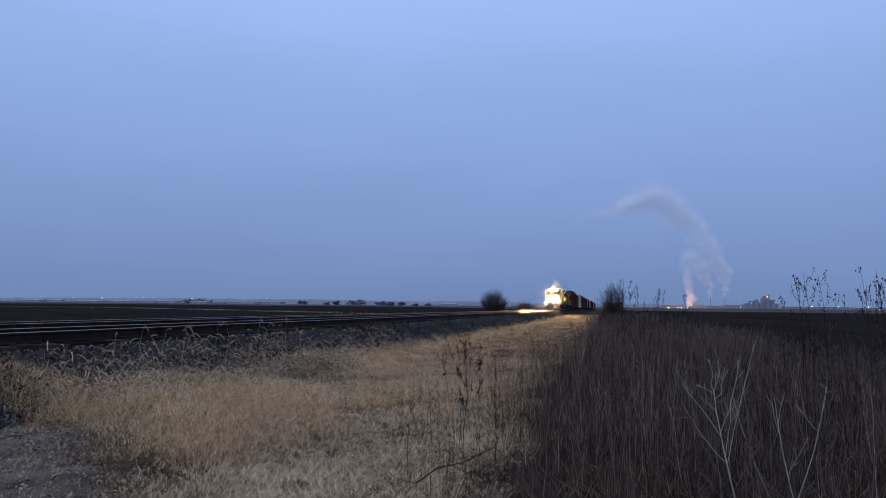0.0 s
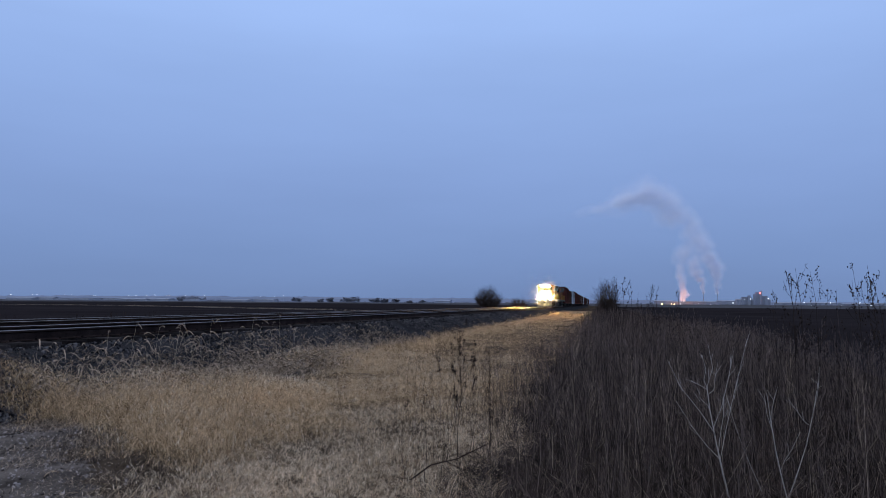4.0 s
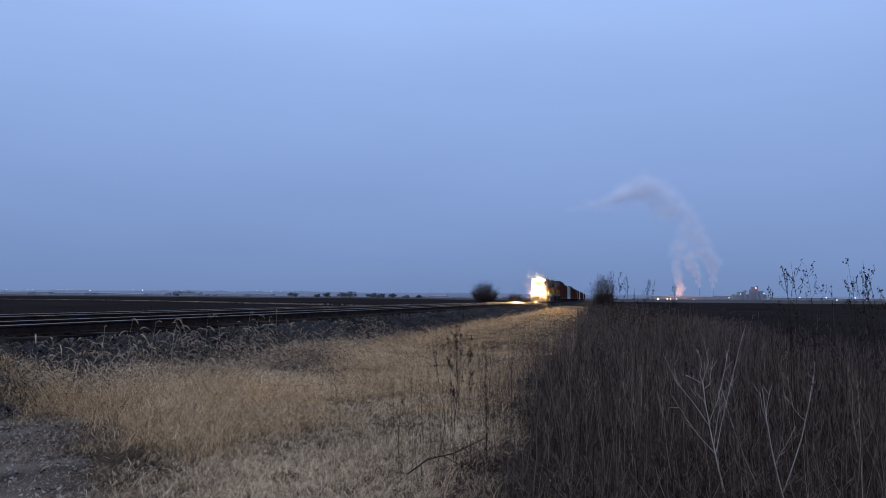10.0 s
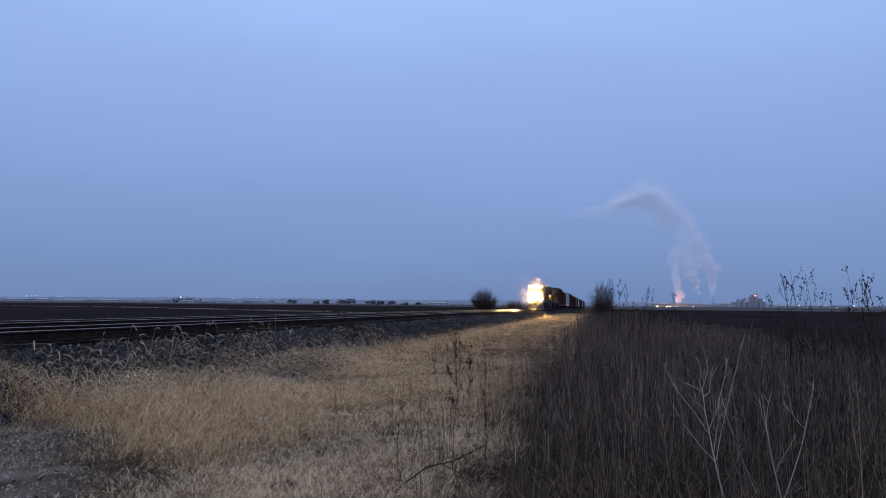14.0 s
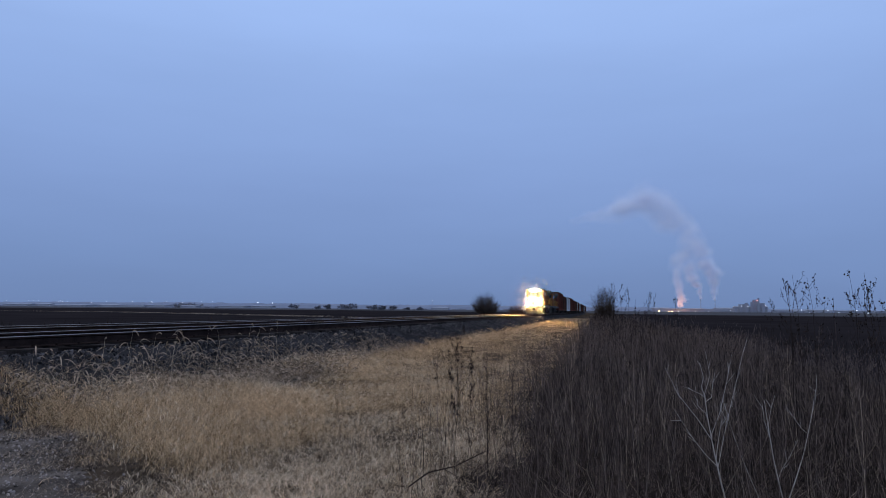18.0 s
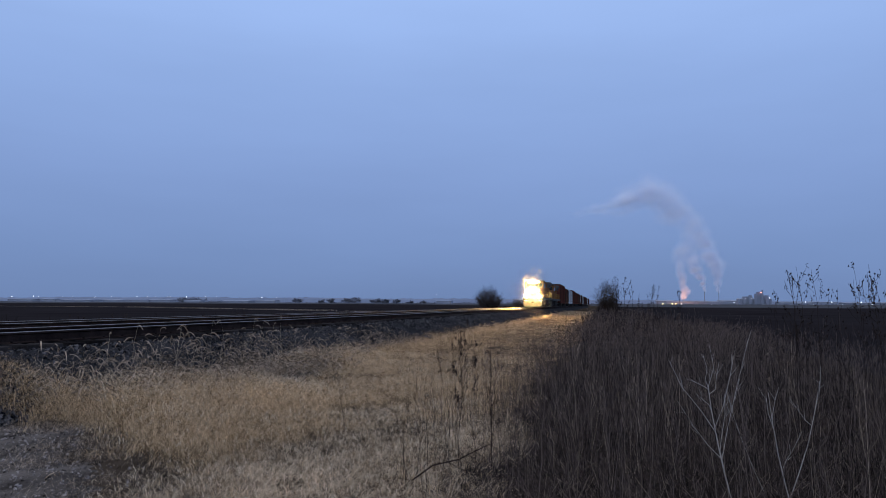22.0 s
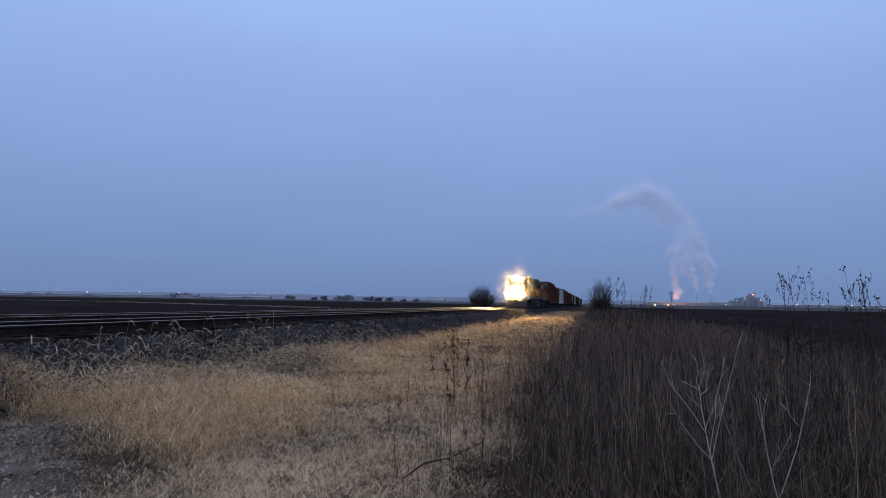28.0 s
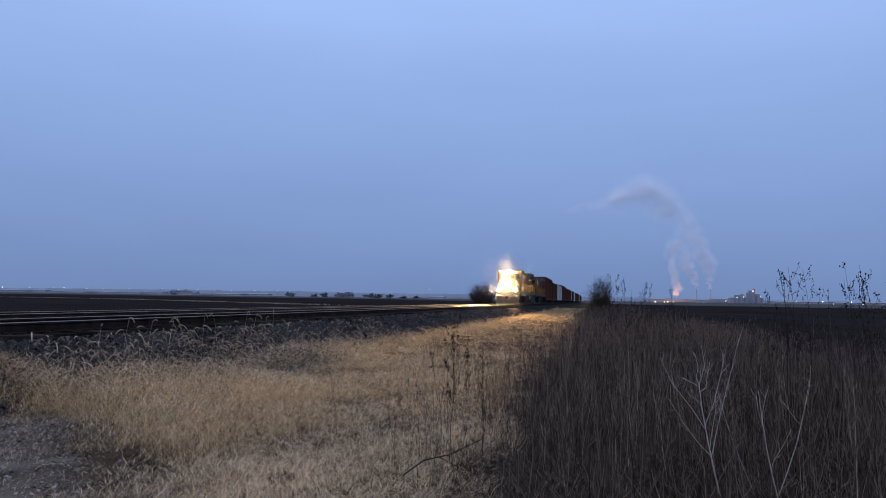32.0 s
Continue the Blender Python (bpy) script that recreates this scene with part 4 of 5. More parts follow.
def make_steam():
    plume("pinkish steam rising from a stack of the works", (
        (0.1106, 0.013, .0035, .005, 2600, (0, .5)), (0.1125, 0.021, .0048, .006, 3000, (0, .5)), (0.1105, 0.030, .0055, .007, 2800, (-.1, .5)),
        (0.108, 0.042, .006, .009, 2000, (-.1, .5)), (0.107, 0.057, .007, .011, 1700, (-.2, .4)), (0.109, 0.073, .010, .013, 1700, (-.2, .4))))
    plume("white steam rising from a middle stack of the works", (
        (0.138, 0.021, .0020, .004, 600, (0, .4)), (0.1365, 0.030, .0035, .005, 1300, (-.1, .5)), (0.133, 0.039, .0055, .005, 2600, (-.2, .5)),
        (0.128, 0.048, .0075, .007, 3600, (-.3, .5)), (0.124, 0.062, .010, .010, 4200, (-.3, .5)), (0.120, 0.078, .012, .012, 4000, (-.3, .5))))
    plume("white steam rising and drifting into a long pale cloud", (
        (0.1566, 0.021, .002, .005, 700, (0, .3)), (0.1562, 0.033, .004, .007, 1900, (-.1, .3)), (0.155, 0.046, .0065, .008, 4200, (-.1, .3)),
        (0.152, 0.058, .009, .009, 5200, (-.1, .3)), (0.147, 0.070, .010, .010, 5000, (-.1, .3)), (0.141, 0.083, .012, .011, 4600, (0, .3)),
        (0.133, 0.097, .014, .013, 4600, (0, .3)), (0.123, 0.111, .015, .014, 5000, (.1, .3)), (0.111, 0.125, .017, .017, 7500, (.1, .3)),
        (0.097, 0.139, .019, .019, 11000, (.1, .3)), (0.080, 0.152, .023, .022, 16000, (.2, .3)), (0.061, 0.157, .025, .021, 15500, (.2, .2)),
        (0.043, 0.149, .022, .012, 7500, (.2, .2)), (0.023, 0.143, .022, .010, 3800, (.2, .1)), (0.000, 0.137, .022, .008, 1500, (.2, .1)),
        (-0.022, 0.133, .022, .007, 500, (.2, .1))))
    # a warm lamp added before the nearest stack, unseen, which tints the steam above it
    lamp = new("steam_tint_light", bpy.data.lights.new("steam_tint_light", "POINT"))
    lamp.data.energy, lamp.data.color, lamp.data.shadow_soft_size = 80000, (1.0, 0.42, 0.2), 6.0
    lamp.location = (0.1106 * PLANT, PLANT - 40, 34)


make_steam()


# ---------------------------------------------------------------- grass of the verge
def spread_points(n, x0, x1, y0, y1, power=1.6):
    return np.random.uniform(x0, x1, n), y0 + (y1 - y0) * np.random.uniform(0, 1, n) ** power


def stony(x, y):
    """0 to 1: where ballast has spilled into the verge and the grass fails."""
    return np.exp(-((x + 6.35) / 0.55) ** 2 - ((y - 13.6) / 1.2) ** 2)


def tuftiness(x, y):
    """0 to 1: how thick and tall the grass stands; rankest in a belt round the bare turning place and along the ballast."""
    g = 0.5 + 0.5 * lumps(x, y, 0.75, 3.0)
    h = 0.5 + 0.5 * lumps(x, y, 2.6, 1.0)
    deep = -on_drive(x, y)
    belt = np.clip((deep - 0.1) / 0.5, 0, 1) * np.exp(-(np.clip(deep - 2.5, 0, 9) / 1.0) ** 2) * np.clip((-3.1 - x) / 1.3, 0, 1) * np.clip((y - 6.7 + 0.6 * (x + 5.7) + 0.5 * edge_noise(x, y)) / 0.4, 0, 1)
    ridge = np.exp(-((x + 6.6) / 1.35) ** 2) * np.clip((y - 12.8) / 2.2, 0, 1)
    knoll = np.exp(-((x + 6.4) / 0.9) ** 2 - ((y - 10.3) / 1.3) ** 2)
    knoll = knoll + 1.2 * np.exp(-((x + 7.85) / 0.8) ** 2 - ((y - 8.05) / 0.5) ** 2)
    rough = 0.68 + 0.42 * lumps(x, y, 2.1, 9.0) + 0.24 * lumps(x, y, 5.3, 4.0)
    on_stone = np.clip((x + 8.15 + 1.1 * np.clip(9.3 - y, 0, 1)) / 0.7, 0.12, 1)
    return np.clip((0.3 * g + 0.25 * h + (0.85 * belt + 0.85 * ridge + 0.7 * knoll) * rough) * (1 - 0.7 * stony(x, y)) * on_stone, 0, 1)


def tufts(n, x0, x1, y0, y1, power, per, reach, w0, short, tall):
    """Grass in tufts: each is a fan of curling blades from one root, thicker where the grass is rank."""
    x, y = spread_points(n, x0, x1, y0, y1, power)
    k = tuftiness(x, y)
    keep = (weed_side(x, y) < np.random.uniform(-0.3, 0.4, n) + 0.3 * np.clip((y - 6.5) / 2, 0, 1)) & (on_drive(x, y) < np.random.uniform(-0.25, 0.12, n) + (np.random.uniform(0, 1, n) < 0.14) * np.random.uniform(0, 0.8, n))
    keep &= x > -8.1 - 1.25 * np.clip(9.4 - y, 0, 1) + 0.35 * lumps(x, y, 1.3) + 0.5 * np.random.uniform(0, 1, n) ** 2
    keep &= np.random.uniform(0, 1, n) < (0.55 + 0.7 * k) * np.where((k < 0.3) & (y < 7.0 - 0.6 * (x + 5.7)) & (x < -3.2), 0.5, 1.0) * (1 - 0.93 * stony(x, y)) * np.clip(-on_drive(x, y) / 0.45, 0.14, 1) ** 1.3
    x, y, k = x[keep], y[keep], k[keep]
    size = np.random.uniform(0.55, 1.2, len(x)) * (0.86 + 0.3 * lumps(x, y, 4.6, 6.0))
    m = len(x) * per
    x, y, k, size = np.repeat(x, per), np.repeat(y, per), np.repeat(k, per), np.repeat(size, per)
    x, y = x + np.random.normal(0, reach, m), y + np.random.normal(0, reach, m)
    at = np.stack([x, y, np.maximum(land(x, y), np.interp(x, [-8.85, -8.2, -7.75, -7.35], [0.775, 0.38, 0.13, 0.0])) - 0.01], 1)
    h = (short + tall * k) * size * np.random.uniform(0.55, 1.2, m)
    short_kind = np.random.uniform(0, 1, m) > np.clip((k - 0.08) / 0.35 + (y - 7.8) / 5 + (-3.0 - x) * 0.3, 0.2, 1)
    segs = 5 if y0 < 10 else 4
    v, f = curls(at, h * 1.15, w0 * np.random.uniform(0.6, 1.5, m), np.random.uniform(0, 0.7, m), np.random.uniform(1.2, 3.6, m), segs)
    return v, f, np.repeat(short_kind, segs - 1)


def verge_grass():
    vs, fs, ks, base = [], [], [], 0
    for args in ((16000, -9.3, -0.4, 4.2, 15, 1.2, 9, 0.04, 0.0028, 0.09, 0.56), (7500, -8.4, -0.6, 15, 42, 1.3, 8, 0.08, 0.0058, 0.14, 0.40), (4500, -8.6, -0.8, 42, 160, 1.3, 8, 0.18, 0.017, 0.18, 0.32)):
        v, f, kind = tufts(*args)
        vs.append(v), fs.append(f + base), ks.append(kind)
        base += len(v)
    me = np_mesh("verge_grass", np.concatenate(vs), np.concatenate(fs), [M_STRAW, M_SHORT], np.concatenate(ks))
    tagged(new("verge_grass", me), "thick dry straw-coloured grass in curling tufts", "grass", kind="stuff")
    n = 26000
    x, y = spread_points(n, -8.2, -0.5, 4.2, 19, 1.3)
    k = tuftiness(x, y)
    keep = (weed_side(x, y) < -0.15) & (on_drive(x, y) < np.random.uniform(-0.9, 0.1, n)) & (stony(x, y) < 0.4)
    x, y, k = x[keep], y[keep], k[keep]
    at = np.stack([x, y, land(x, y) + 0.03 + 0.46 * k * np.random.uniform(0, 1, len(x)) ** 0.35], 1)
    m = len(x)
    v, f = curls(at, np.random.uniform(0.03, 0.085, m) + 0.03 * k, np.random.uniform(0.003, 0.0065, m), np.random.uniform(0.0, 0.9, m), np.random.uniform(1.0, 3.2, m), 5)
    tagged(new("bleached_grass", np_mesh("bleached_grass", v, f, [M_PALE])), "bleached curling blades among the dry grass", "grass", kind="stuff")
    n = 95000
    x, y = spread_points(n, -8.0, -0.8, 4.4, 19, 1.2)
    k = tuftiness(x, y)
    keep = (weed_side(x, y) < np.random.uniform(-0.2, 0.6, n)) & (on_drive(x, y) < np.random.uniform(-1.5, -0.3, n)) & (stony(x, y) < 0.4) & (x > -7.7)
    x, y, k = x[keep], y[keep], k[keep]
    m = len(x)
    at = np.stack([x, y, land(x, y) + 0.02 + 0.42 * k * np.random.uniform(0, 1, m) ** 0.5], 1)
    v, f = curls(at, np.random.uniform(0.03, 0.11, m), np.random.uniform(0.0018, 0.004, m), np.random.uniform(0.1, 1.2, m), np.random.uniform(1.0, 3.4, m), 4)
    kind = np.repeat(np.random.uniform(0, 1, m) > np.clip((k - 0.08) / 0.35 + (y - 7.8) / 5 + (-3.0 - x) * 0.3, 0.2, 1), 3)
    tagged(new("curled_grass", np_mesh("curled_grass", v, f, [M_STRAW, M_SHORT], kind)), "short curled ends and leaves tangled in the dry grass", "grass", kind="stuff")
    n = 60000
    x, y = np.random.uniform(-8.4, -2.2, n), np.random.uniform(3.5, 8.3, n)
    keep = (on_drive(x, y) > -1.3) & (y < 7.5 - 0.6 * (x + 5.7)) & (np.random.uniform(0, 1, n) < 0.5 + 0.75 * lumps(x, y, 1.9, 4.0) - 0.9 * np.clip(on_drive(x, y) + 0.1, 0, 2))
    x, y = x[keep], y[keep]
    m = len(x)
    at = np.stack([x, y, land(x, y)], 1)
    v, f = curls(at, np.random.uniform(0.04, 0.13, m), np.random.uniform(0.002, 0.0042, m), np.random.uniform(0.1, 1.1, m), np.random.uniform(1.1, 2.6, m), 4)
    tagged(new("matted_grass", np_mesh("matted_grass", v, f, [M_FOX])), "short matted dead grass over the gravel", "grass", kind="stuff")
    at = at[lumps(at[:, 0], at[:, 1], 2.3, 7.0) > 0.0] + (0.03, 0.02, 0)
    # extra dark leaves along the foot of the grass, standing in for its shade
    x, y = np.random.uniform(-8.2, -2.2, 16000), np.random.uniform(4.2, 8.5, 16000)
    keep = (on_drive(x, y) < 0.2) & (on_drive(x, y) > -1.2)
    at = np.concatenate([at, np.stack([x, y, land(x, y)], 1)[keep]])
    m = len(at)
    v, f = curls(at, np.random.uniform(0.02, 0.07, m), np.random.uniform(0.002, 0.005, m), np.random.uniform(0.3, 1.4, m), np.random.uniform(1.1, 2.4, m), 4)
    tagged(new("dark_leaves", np_mesh("dark_leaves", v, f, [M_DARKLEAF])), "dark leaves and stalks over the gravel, and more as shade along the grass foot", "litter", kind="stuff")
    n = 16000
    x, y = spread_points(n, -1.9, 4.6, 4.0, 11, 1.2)
    keep = weed_side(x, y) > np.random.uniform(-0.5, 0.15, n) + 0.45 * np.clip((y - 6.5) / 2, 0, 1)
    x, y = x[keep], y[keep]
    n = len(x)
    at = np.stack([x, y, land(x, y)], 1)
    v, f = blades(at, np.random.uniform(0.08, 0.35, n), np.random.uniform(0.002, 0.005, n), np.random.uniform(0, 0.4, n), np.random.uniform(0.8, 2.2, n))
    tagged(new("weed_litter", np_mesh("weed_litter", v, f, [M_DARKLEAF])), "brown fallen stalks and blades under the weeds", "litter", kind="stuff")


def foxtail(rs, tall, arch, plume_len):
    s = Strands()
    a = rs.uniform(0, 6.28)
    t = np.linspace(0, 1, 6)
    dx, dy = math.cos(a) * arch, math.sin(a) * arch
    pts = np.stack([dx * t ** 2.5, dy * t ** 2.5, tall * (t - 0.12 * arch * t ** 4)], 1)
    s.tube(pts, 0.0017, 0.0011)
    head = []
    u = np.linspace(0, 1, 6)
    droop = rs.uniform(0.35, 1.25)
    for k in u:
        head.append(pts[-1] + np.array([math.cos(a) * plume_len * k * (0.3 + droop * 0.7), math.sin(a) * plume_len * k * (0.3 + droop * 0.7), plume_len * (k * (1 - droop * 0.6) - droop * 0.9 * k * k)]))
    return s, np.array(head)


def foxtail_parts(rs, tall, arch, plume_len):
    s, head = foxtail(rs, tall, arch, plume_len)
    h = Strands()
    h.tube(head[:4], 0.006, 0.011)
    h.tube(head[3:], 0.011, 0.004)
    for k in range(7):
        p = head[rs.randint(0, 5)] + rs.normal(0, 0.003, 3)
        h.tube([p, p + rs.normal(0, 0.018, 3) + (0, 0, 0.006)], 0.0026, 0.0008)
    return s.arrays(), h.arrays()


def make_foxtails():
    rs = np.random.RandomState(21)
    kinds = []
    for k in range(6):
        (v, f), (hv, hf) = foxtail_parts(rs, rs.uniform(0.78, 1.08), rs.uniform(0.05, 0.25), rs.uniform(0.11, 0.16))
        t = thing("foxtail_grass", pose(0, 0, 0), "tall dry grass stem with a drooping grey seed plume", "grass plant", "seed grasses at the ballast edge")
        link("stem", np_mesh("stem", v, f, [M_PALE]), t)
        link("seed_plume", np_mesh("seed_plume", hv, hf, [M_FOX]), t, "fuzzy grey seed plume")
        kinds.append(t)
    placed = 0
    for k in range(28):
        y = 9.7 + 6.6 * (k / 28) ** 1.2 + rs.uniform(-0.3, 0.3)
        x = -7.55 + rs.uniform(-0.35, 0.5)
        m = pose(x, y, ground_at(x, y) + 0.02, 0, 0, rs.uniform(0, 360))
        if placed < len(kinds):
            kinds[placed].matrix_world = m
        else:
            copy_thing(kinds[k % 6], m)
        placed += 1
    lib = []
    for k in range(10):
        (v, f), (hv, hf) = foxtail_parts(rs, rs.uniform(0.12, 0.34), rs.uniform(0.1, 0.4), rs.uniform(0.1, 0.19))
        lib.append((np.concatenate([v, hv]), np.concatenate([f, hf + len(v)])))
    n = 6500
    x, y = -7.65 + np.random.normal(0, 0.5, n), 8.2 + 18 * np.random.uniform(0, 1, n) ** 1.4
    x[:1200], y[:1200] = -6.4 + np.random.normal(0, 0.5, 1200), 13.4 + np.random.normal(0, 1.1, 1200)
    keep = (x > -8.65) & (x < -5.0) & (np.random.uniform(0, 1, n) < np.clip((y - 8.2) / 2.4, 0.25, 1) * np.clip(0.7 + 0.9 * lumps(x, y, 2.1, 8.0), 0.05, 1) * np.clip(1 - (y - 13) / 8, 0.3, 1))
    x, y = x[keep], y[keep]
    at = np.stack([x, y, np.maximum(land(x, y), np.interp(x, [-8.6, -8.2, -7.75, -7.35], [0.6, 0.36, 0.12, 0.0]))], 1)
    v, f = scatter(lib, at, np.random.uniform(0, 6.28, len(x)), np.random.uniform(0.6, 1.2, len(x)))
    tagged(new("seed_grass", np_mesh("seed_grass", v, f, [M_FOX])), "low grey seed grasses nodding over the ballast stones", "grass", kind="stuff")


# ---------------------------------------------------------------- weeds
def weed_variant(rs, tall, branches, pods, r0, reach=1.0, each=None):
    """Stem, side shoots that climb steeply, and small seed heads."""
    s, h = Strands(), Strands()
    k1, k2 = rs.normal(0, 0.035, 2), rs.normal(0, 0.05, 2)

    def at(t):
        return np.array([k1[0] * t + k2[0] * t * t, k1[1] * t + k2[1] * t * t, t]) * tall

    s.tube([at(t) + rs.normal(0, 0.011 * tall, 3) * (t > 0) for t in (0, 0.3, 0.55, 0.8, 1.0)], r0, r0 * 0.35)
    for b in range(branches):
        t = rs.uniform(0.35, 0.97)
        a, n = rs.uniform(0, 6.28), reach * tall * rs.uniform(0.10, 0.34) * (1.25 - t * 0.7)
        p = at(t)
        e = p + np.array([math.cos(a) * 0.45, math.sin(a) * 0.45, rs.uniform(0.6, 1.0)]) * n
        m = (p + e) / 2 + np.array([math.cos(a), math.sin(a), -0.3]) * n * 0.12
        b_s = s if each is None else Strands()
        b_s.tube([p, m, e], r0 * 0.5, r0 * 0.3)
        if each is not None:
            each.append(b_s)
        for q in range(pods):
            g = e + (m - e) * rs.uniform(0, 0.9) + rs.normal(0, 0.012, 3)
            h.pod(g, rs.uniform(0.004, 0.009))
    for q in range(pods):
        h.pod(at(1 - rs.uniform(0, 0.2)) + rs.normal(0, 0.008, 3), rs.uniform(0.005, 0.011))
    return s, h


def joined(s, h):
    v, f = s.arrays()
    if h.v:
        hv, hf = h.arrays()
        return np.concatenate([v, hv]), np.concatenate([f, hf + len(v)])
    return v, f


def weed_strip():
    rs = np.random.RandomState(31)
    vs, fs, base = [], [], 0
    for n, y0, y1, power, r0 in ((2300, 4.8, 13, 1.05, 0.0017), (2900, 13, 34, 1.2, 0.0028), (1500, 34, 120, 1.2, 0.0085)):
        lib = [joined(*weed_variant(rs, rs.uniform(0.85, 1.25), rs.randint(6, 13), 0, r0 * rs.uniform(0.5, 1.7), 0.8)) for _ in range(14)]
        x, y = spread_points(n, -1.6, 6.0, y0, y1, power)
        keep = weed_side(x, y) > np.random.normal(0.12, 0.32, n)
        x, y = x[keep], y[keep]
        m = len(x)
        sc = np.random.uniform(0.45, 1.02, m) * (1 + 0.12 * lumps(x, y, 1.1, 5.0)) * (1 + 0.3 * (np.random.uniform(0, 1, m) > 0.93)) * (0.72 + 0.28 * np.clip(weed_side(x, y) / 0.9, 0, 1))
        v, f = scatter(lib, np.stack([x, y, land(x, y)], 1), np.random.uniform(0, 6.28, m), sc, np.random.normal(0, 0.11, (m, 2)))
        vs.append(v), fs.append(f + base)
        base += len(v)
    n = 11000
    x, y = spread_points(n, -1.5, 5.4, 4.6, 15, 1.3)
    keep = weed_side(x, y) > np.random.uniform(-0.35, 0.4, n) + 0.4 * np.clip((y - 6.5) / 2, 0, 1)
    x, y = x[keep], y[keep]
    n = len(x)
    v, f = blades(np.stack([x, y, land(x, y)], 1), np.random.uniform(0.08, 0.5, n), np.random.uniform(0.003, 0.006, n), np.random.uniform(0, 0.4, n), np.random.uniform(0.3, 2.0, n))
    tagged(new("weed_undergrowth", np_mesh("weed_undergrowth", v, f, [M_DARKLEAF])), "tangle of dead brown leaves and stems under the weeds", "weeds", kind="stuff")
    n = 80000
    x, y = spread_points(n, -2.2, 5.6, 4.8, 34, 1.5)
    keep = weed_side(x, y) > np.random.normal(0.2, 0.3, n)
    x, y = x[keep], y[keep]
    n = len(x)
    top = (0.75 + 0.12 * lumps(x, y, 1.1, 5.0)) * (0.72 + 0.28 * np.clip(weed_side(x, y) / 0.9, 0, 1))
    at = np.stack([x, y, land(x, y) + top * np.random.uniform(0.02, 1.25, n) ** 0.8], 1)
    size = np.clip(y / 9, 0.7, 2.6)
    v, f = curls(at, size * np.random.uniform(0.02, 0.07, n), size * np.random.uniform(0.0015, 0.004, n), np.random.uniform(0, 1.5, n), np.random.uniform(0.6, 3.0, n), 3)
    tagged(new("withered_leaves", np_mesh("withered_leaves", v, f, [M_WEED])), "small withered leaves and twigs on the dead weeds", "weeds", kind="stuff")
    n = 300
    lib = [joined(*weed_variant(rs, rs.uniform(0.7, 1.15), rs.randint(0, 4), 0, 0.0022)) for _ in range(8)]
    x, y = spread_points(n, -0.7, 4.9, 4.7, 11, 1.2)
    v, f = scatter(lib, np.stack([x, y, land(x, y)], 1), np.random.uniform(0, 6.28, n), np.random.uniform(0.2, 0.7, n), np.random.normal(0, 0.5, (n, 2)))
    tagged(new("broken_stalks", np_mesh("broken_stalks", v, f, [M_FOX])), "pale broken stalks leaning among the weeds", "weeds", kind="stuff")
    n = 230
    thick = [joined(*weed_variant(rs, rs.uniform(0.7, 1.15), rs.randint(0, 2), 0, 0.006)) for _ in range(8)]
    x, y = np.random.normal(0.1, 0.9, n), np.random.uniform(4.9, 6.6, n)
    v, f = scatter(thick, np.stack([x, y, land(x, y) + 0.03], 1), np.random.uniform(0, 6.28, n), np.random.uniform(0.1, 0.28, n), np.random.normal(0, 1.2, (n, 2)))
    tagged(new("fallen_stalks", np_mesh("fallen_stalks", v, f, [M_FOX])), "pale fallen stalks heaped at the foot of the weeds", "weeds", kind="stuff")
    n = 150
    lib = [joined(*weed_variant(rs, rs.uniform(0.8, 1.15), rs.randint(6, 12), 0, 0.0024, 0.9)) for _ in range(10)]
    y = 7.5 + 16 * np.random.uniform(0, 1, n) ** 1.2
    x = np.random.normal(-1.75, 0.33, n) - 0.012 * (y - 8)
    v, f = scatter(lib, np.stack([x, y, land(x, y)], 1), np.random.uniform(0, 6.28, n), np.random.uniform(0.5, 1.1, n), np.random.normal(0, 0.1, (n, 2)))
    tagged(new("edge_weeds", np_mesh("edge_weeds", v, f, [M_WEED])), "loose thin weeds where the stand gives way to grass", "weeds", kind="stuff")
    n = 100
    x, y = np.random.uniform(-0.6, 4.6, n), np.random.uniform(5.2, 10, n)
    v, f = scatter(lib, np.stack([x, y, land(x, y)], 1), np.random.uniform(0, 6.28, n), np.random.uniform(0.6, 1.1, n), np.random.normal(0, 0.12, (n, 2)))
    tagged(new("pale_stalks", np_mesh("pale_stalks", v, f, [M_FOX])), "pale upright stalks among the darker weeds", "weeds", kind="stuff")
    n = 80
    lib = [joined(*weed_variant(rs, rs.uniform(0.45, 1.0), rs.randint(0, 4), 0, 0.0026)) for _ in range(8)]
    x, y = np.random.uniform(-1.7, -0.7, n), 5.2 + 3.6 * np.random.uniform(0, 1, n)
    more = 380
    x, y, n = np.concatenate([x, np.random.uniform(-0.6, 5.0, more)]), np.concatenate([y, np.random.uniform(5.2, 11, more)]), n + more
    v, f = scatter(lib, np.stack([x, y, land(x, y)], 1), np.random.uniform(0, 6.28, n), np.random.uniform(0.4, 1.0, n), np.random.normal(0, 0.12, (n, 2)))
    tagged(new("bare_stalks", np_mesh("bare_stalks", v, f, [M_DARKWEED])), "thin dark bare stalks at the edge of the weeds", "weeds", kind="stuff")
    me = np_mesh("dead_weeds", np.concatenate(vs), np.concatenate(fs), [M_WEED])
    tagged(new("dead_weeds", me), "dense stand of tall brown dead weed stalks", "weeds", kind="stuff")


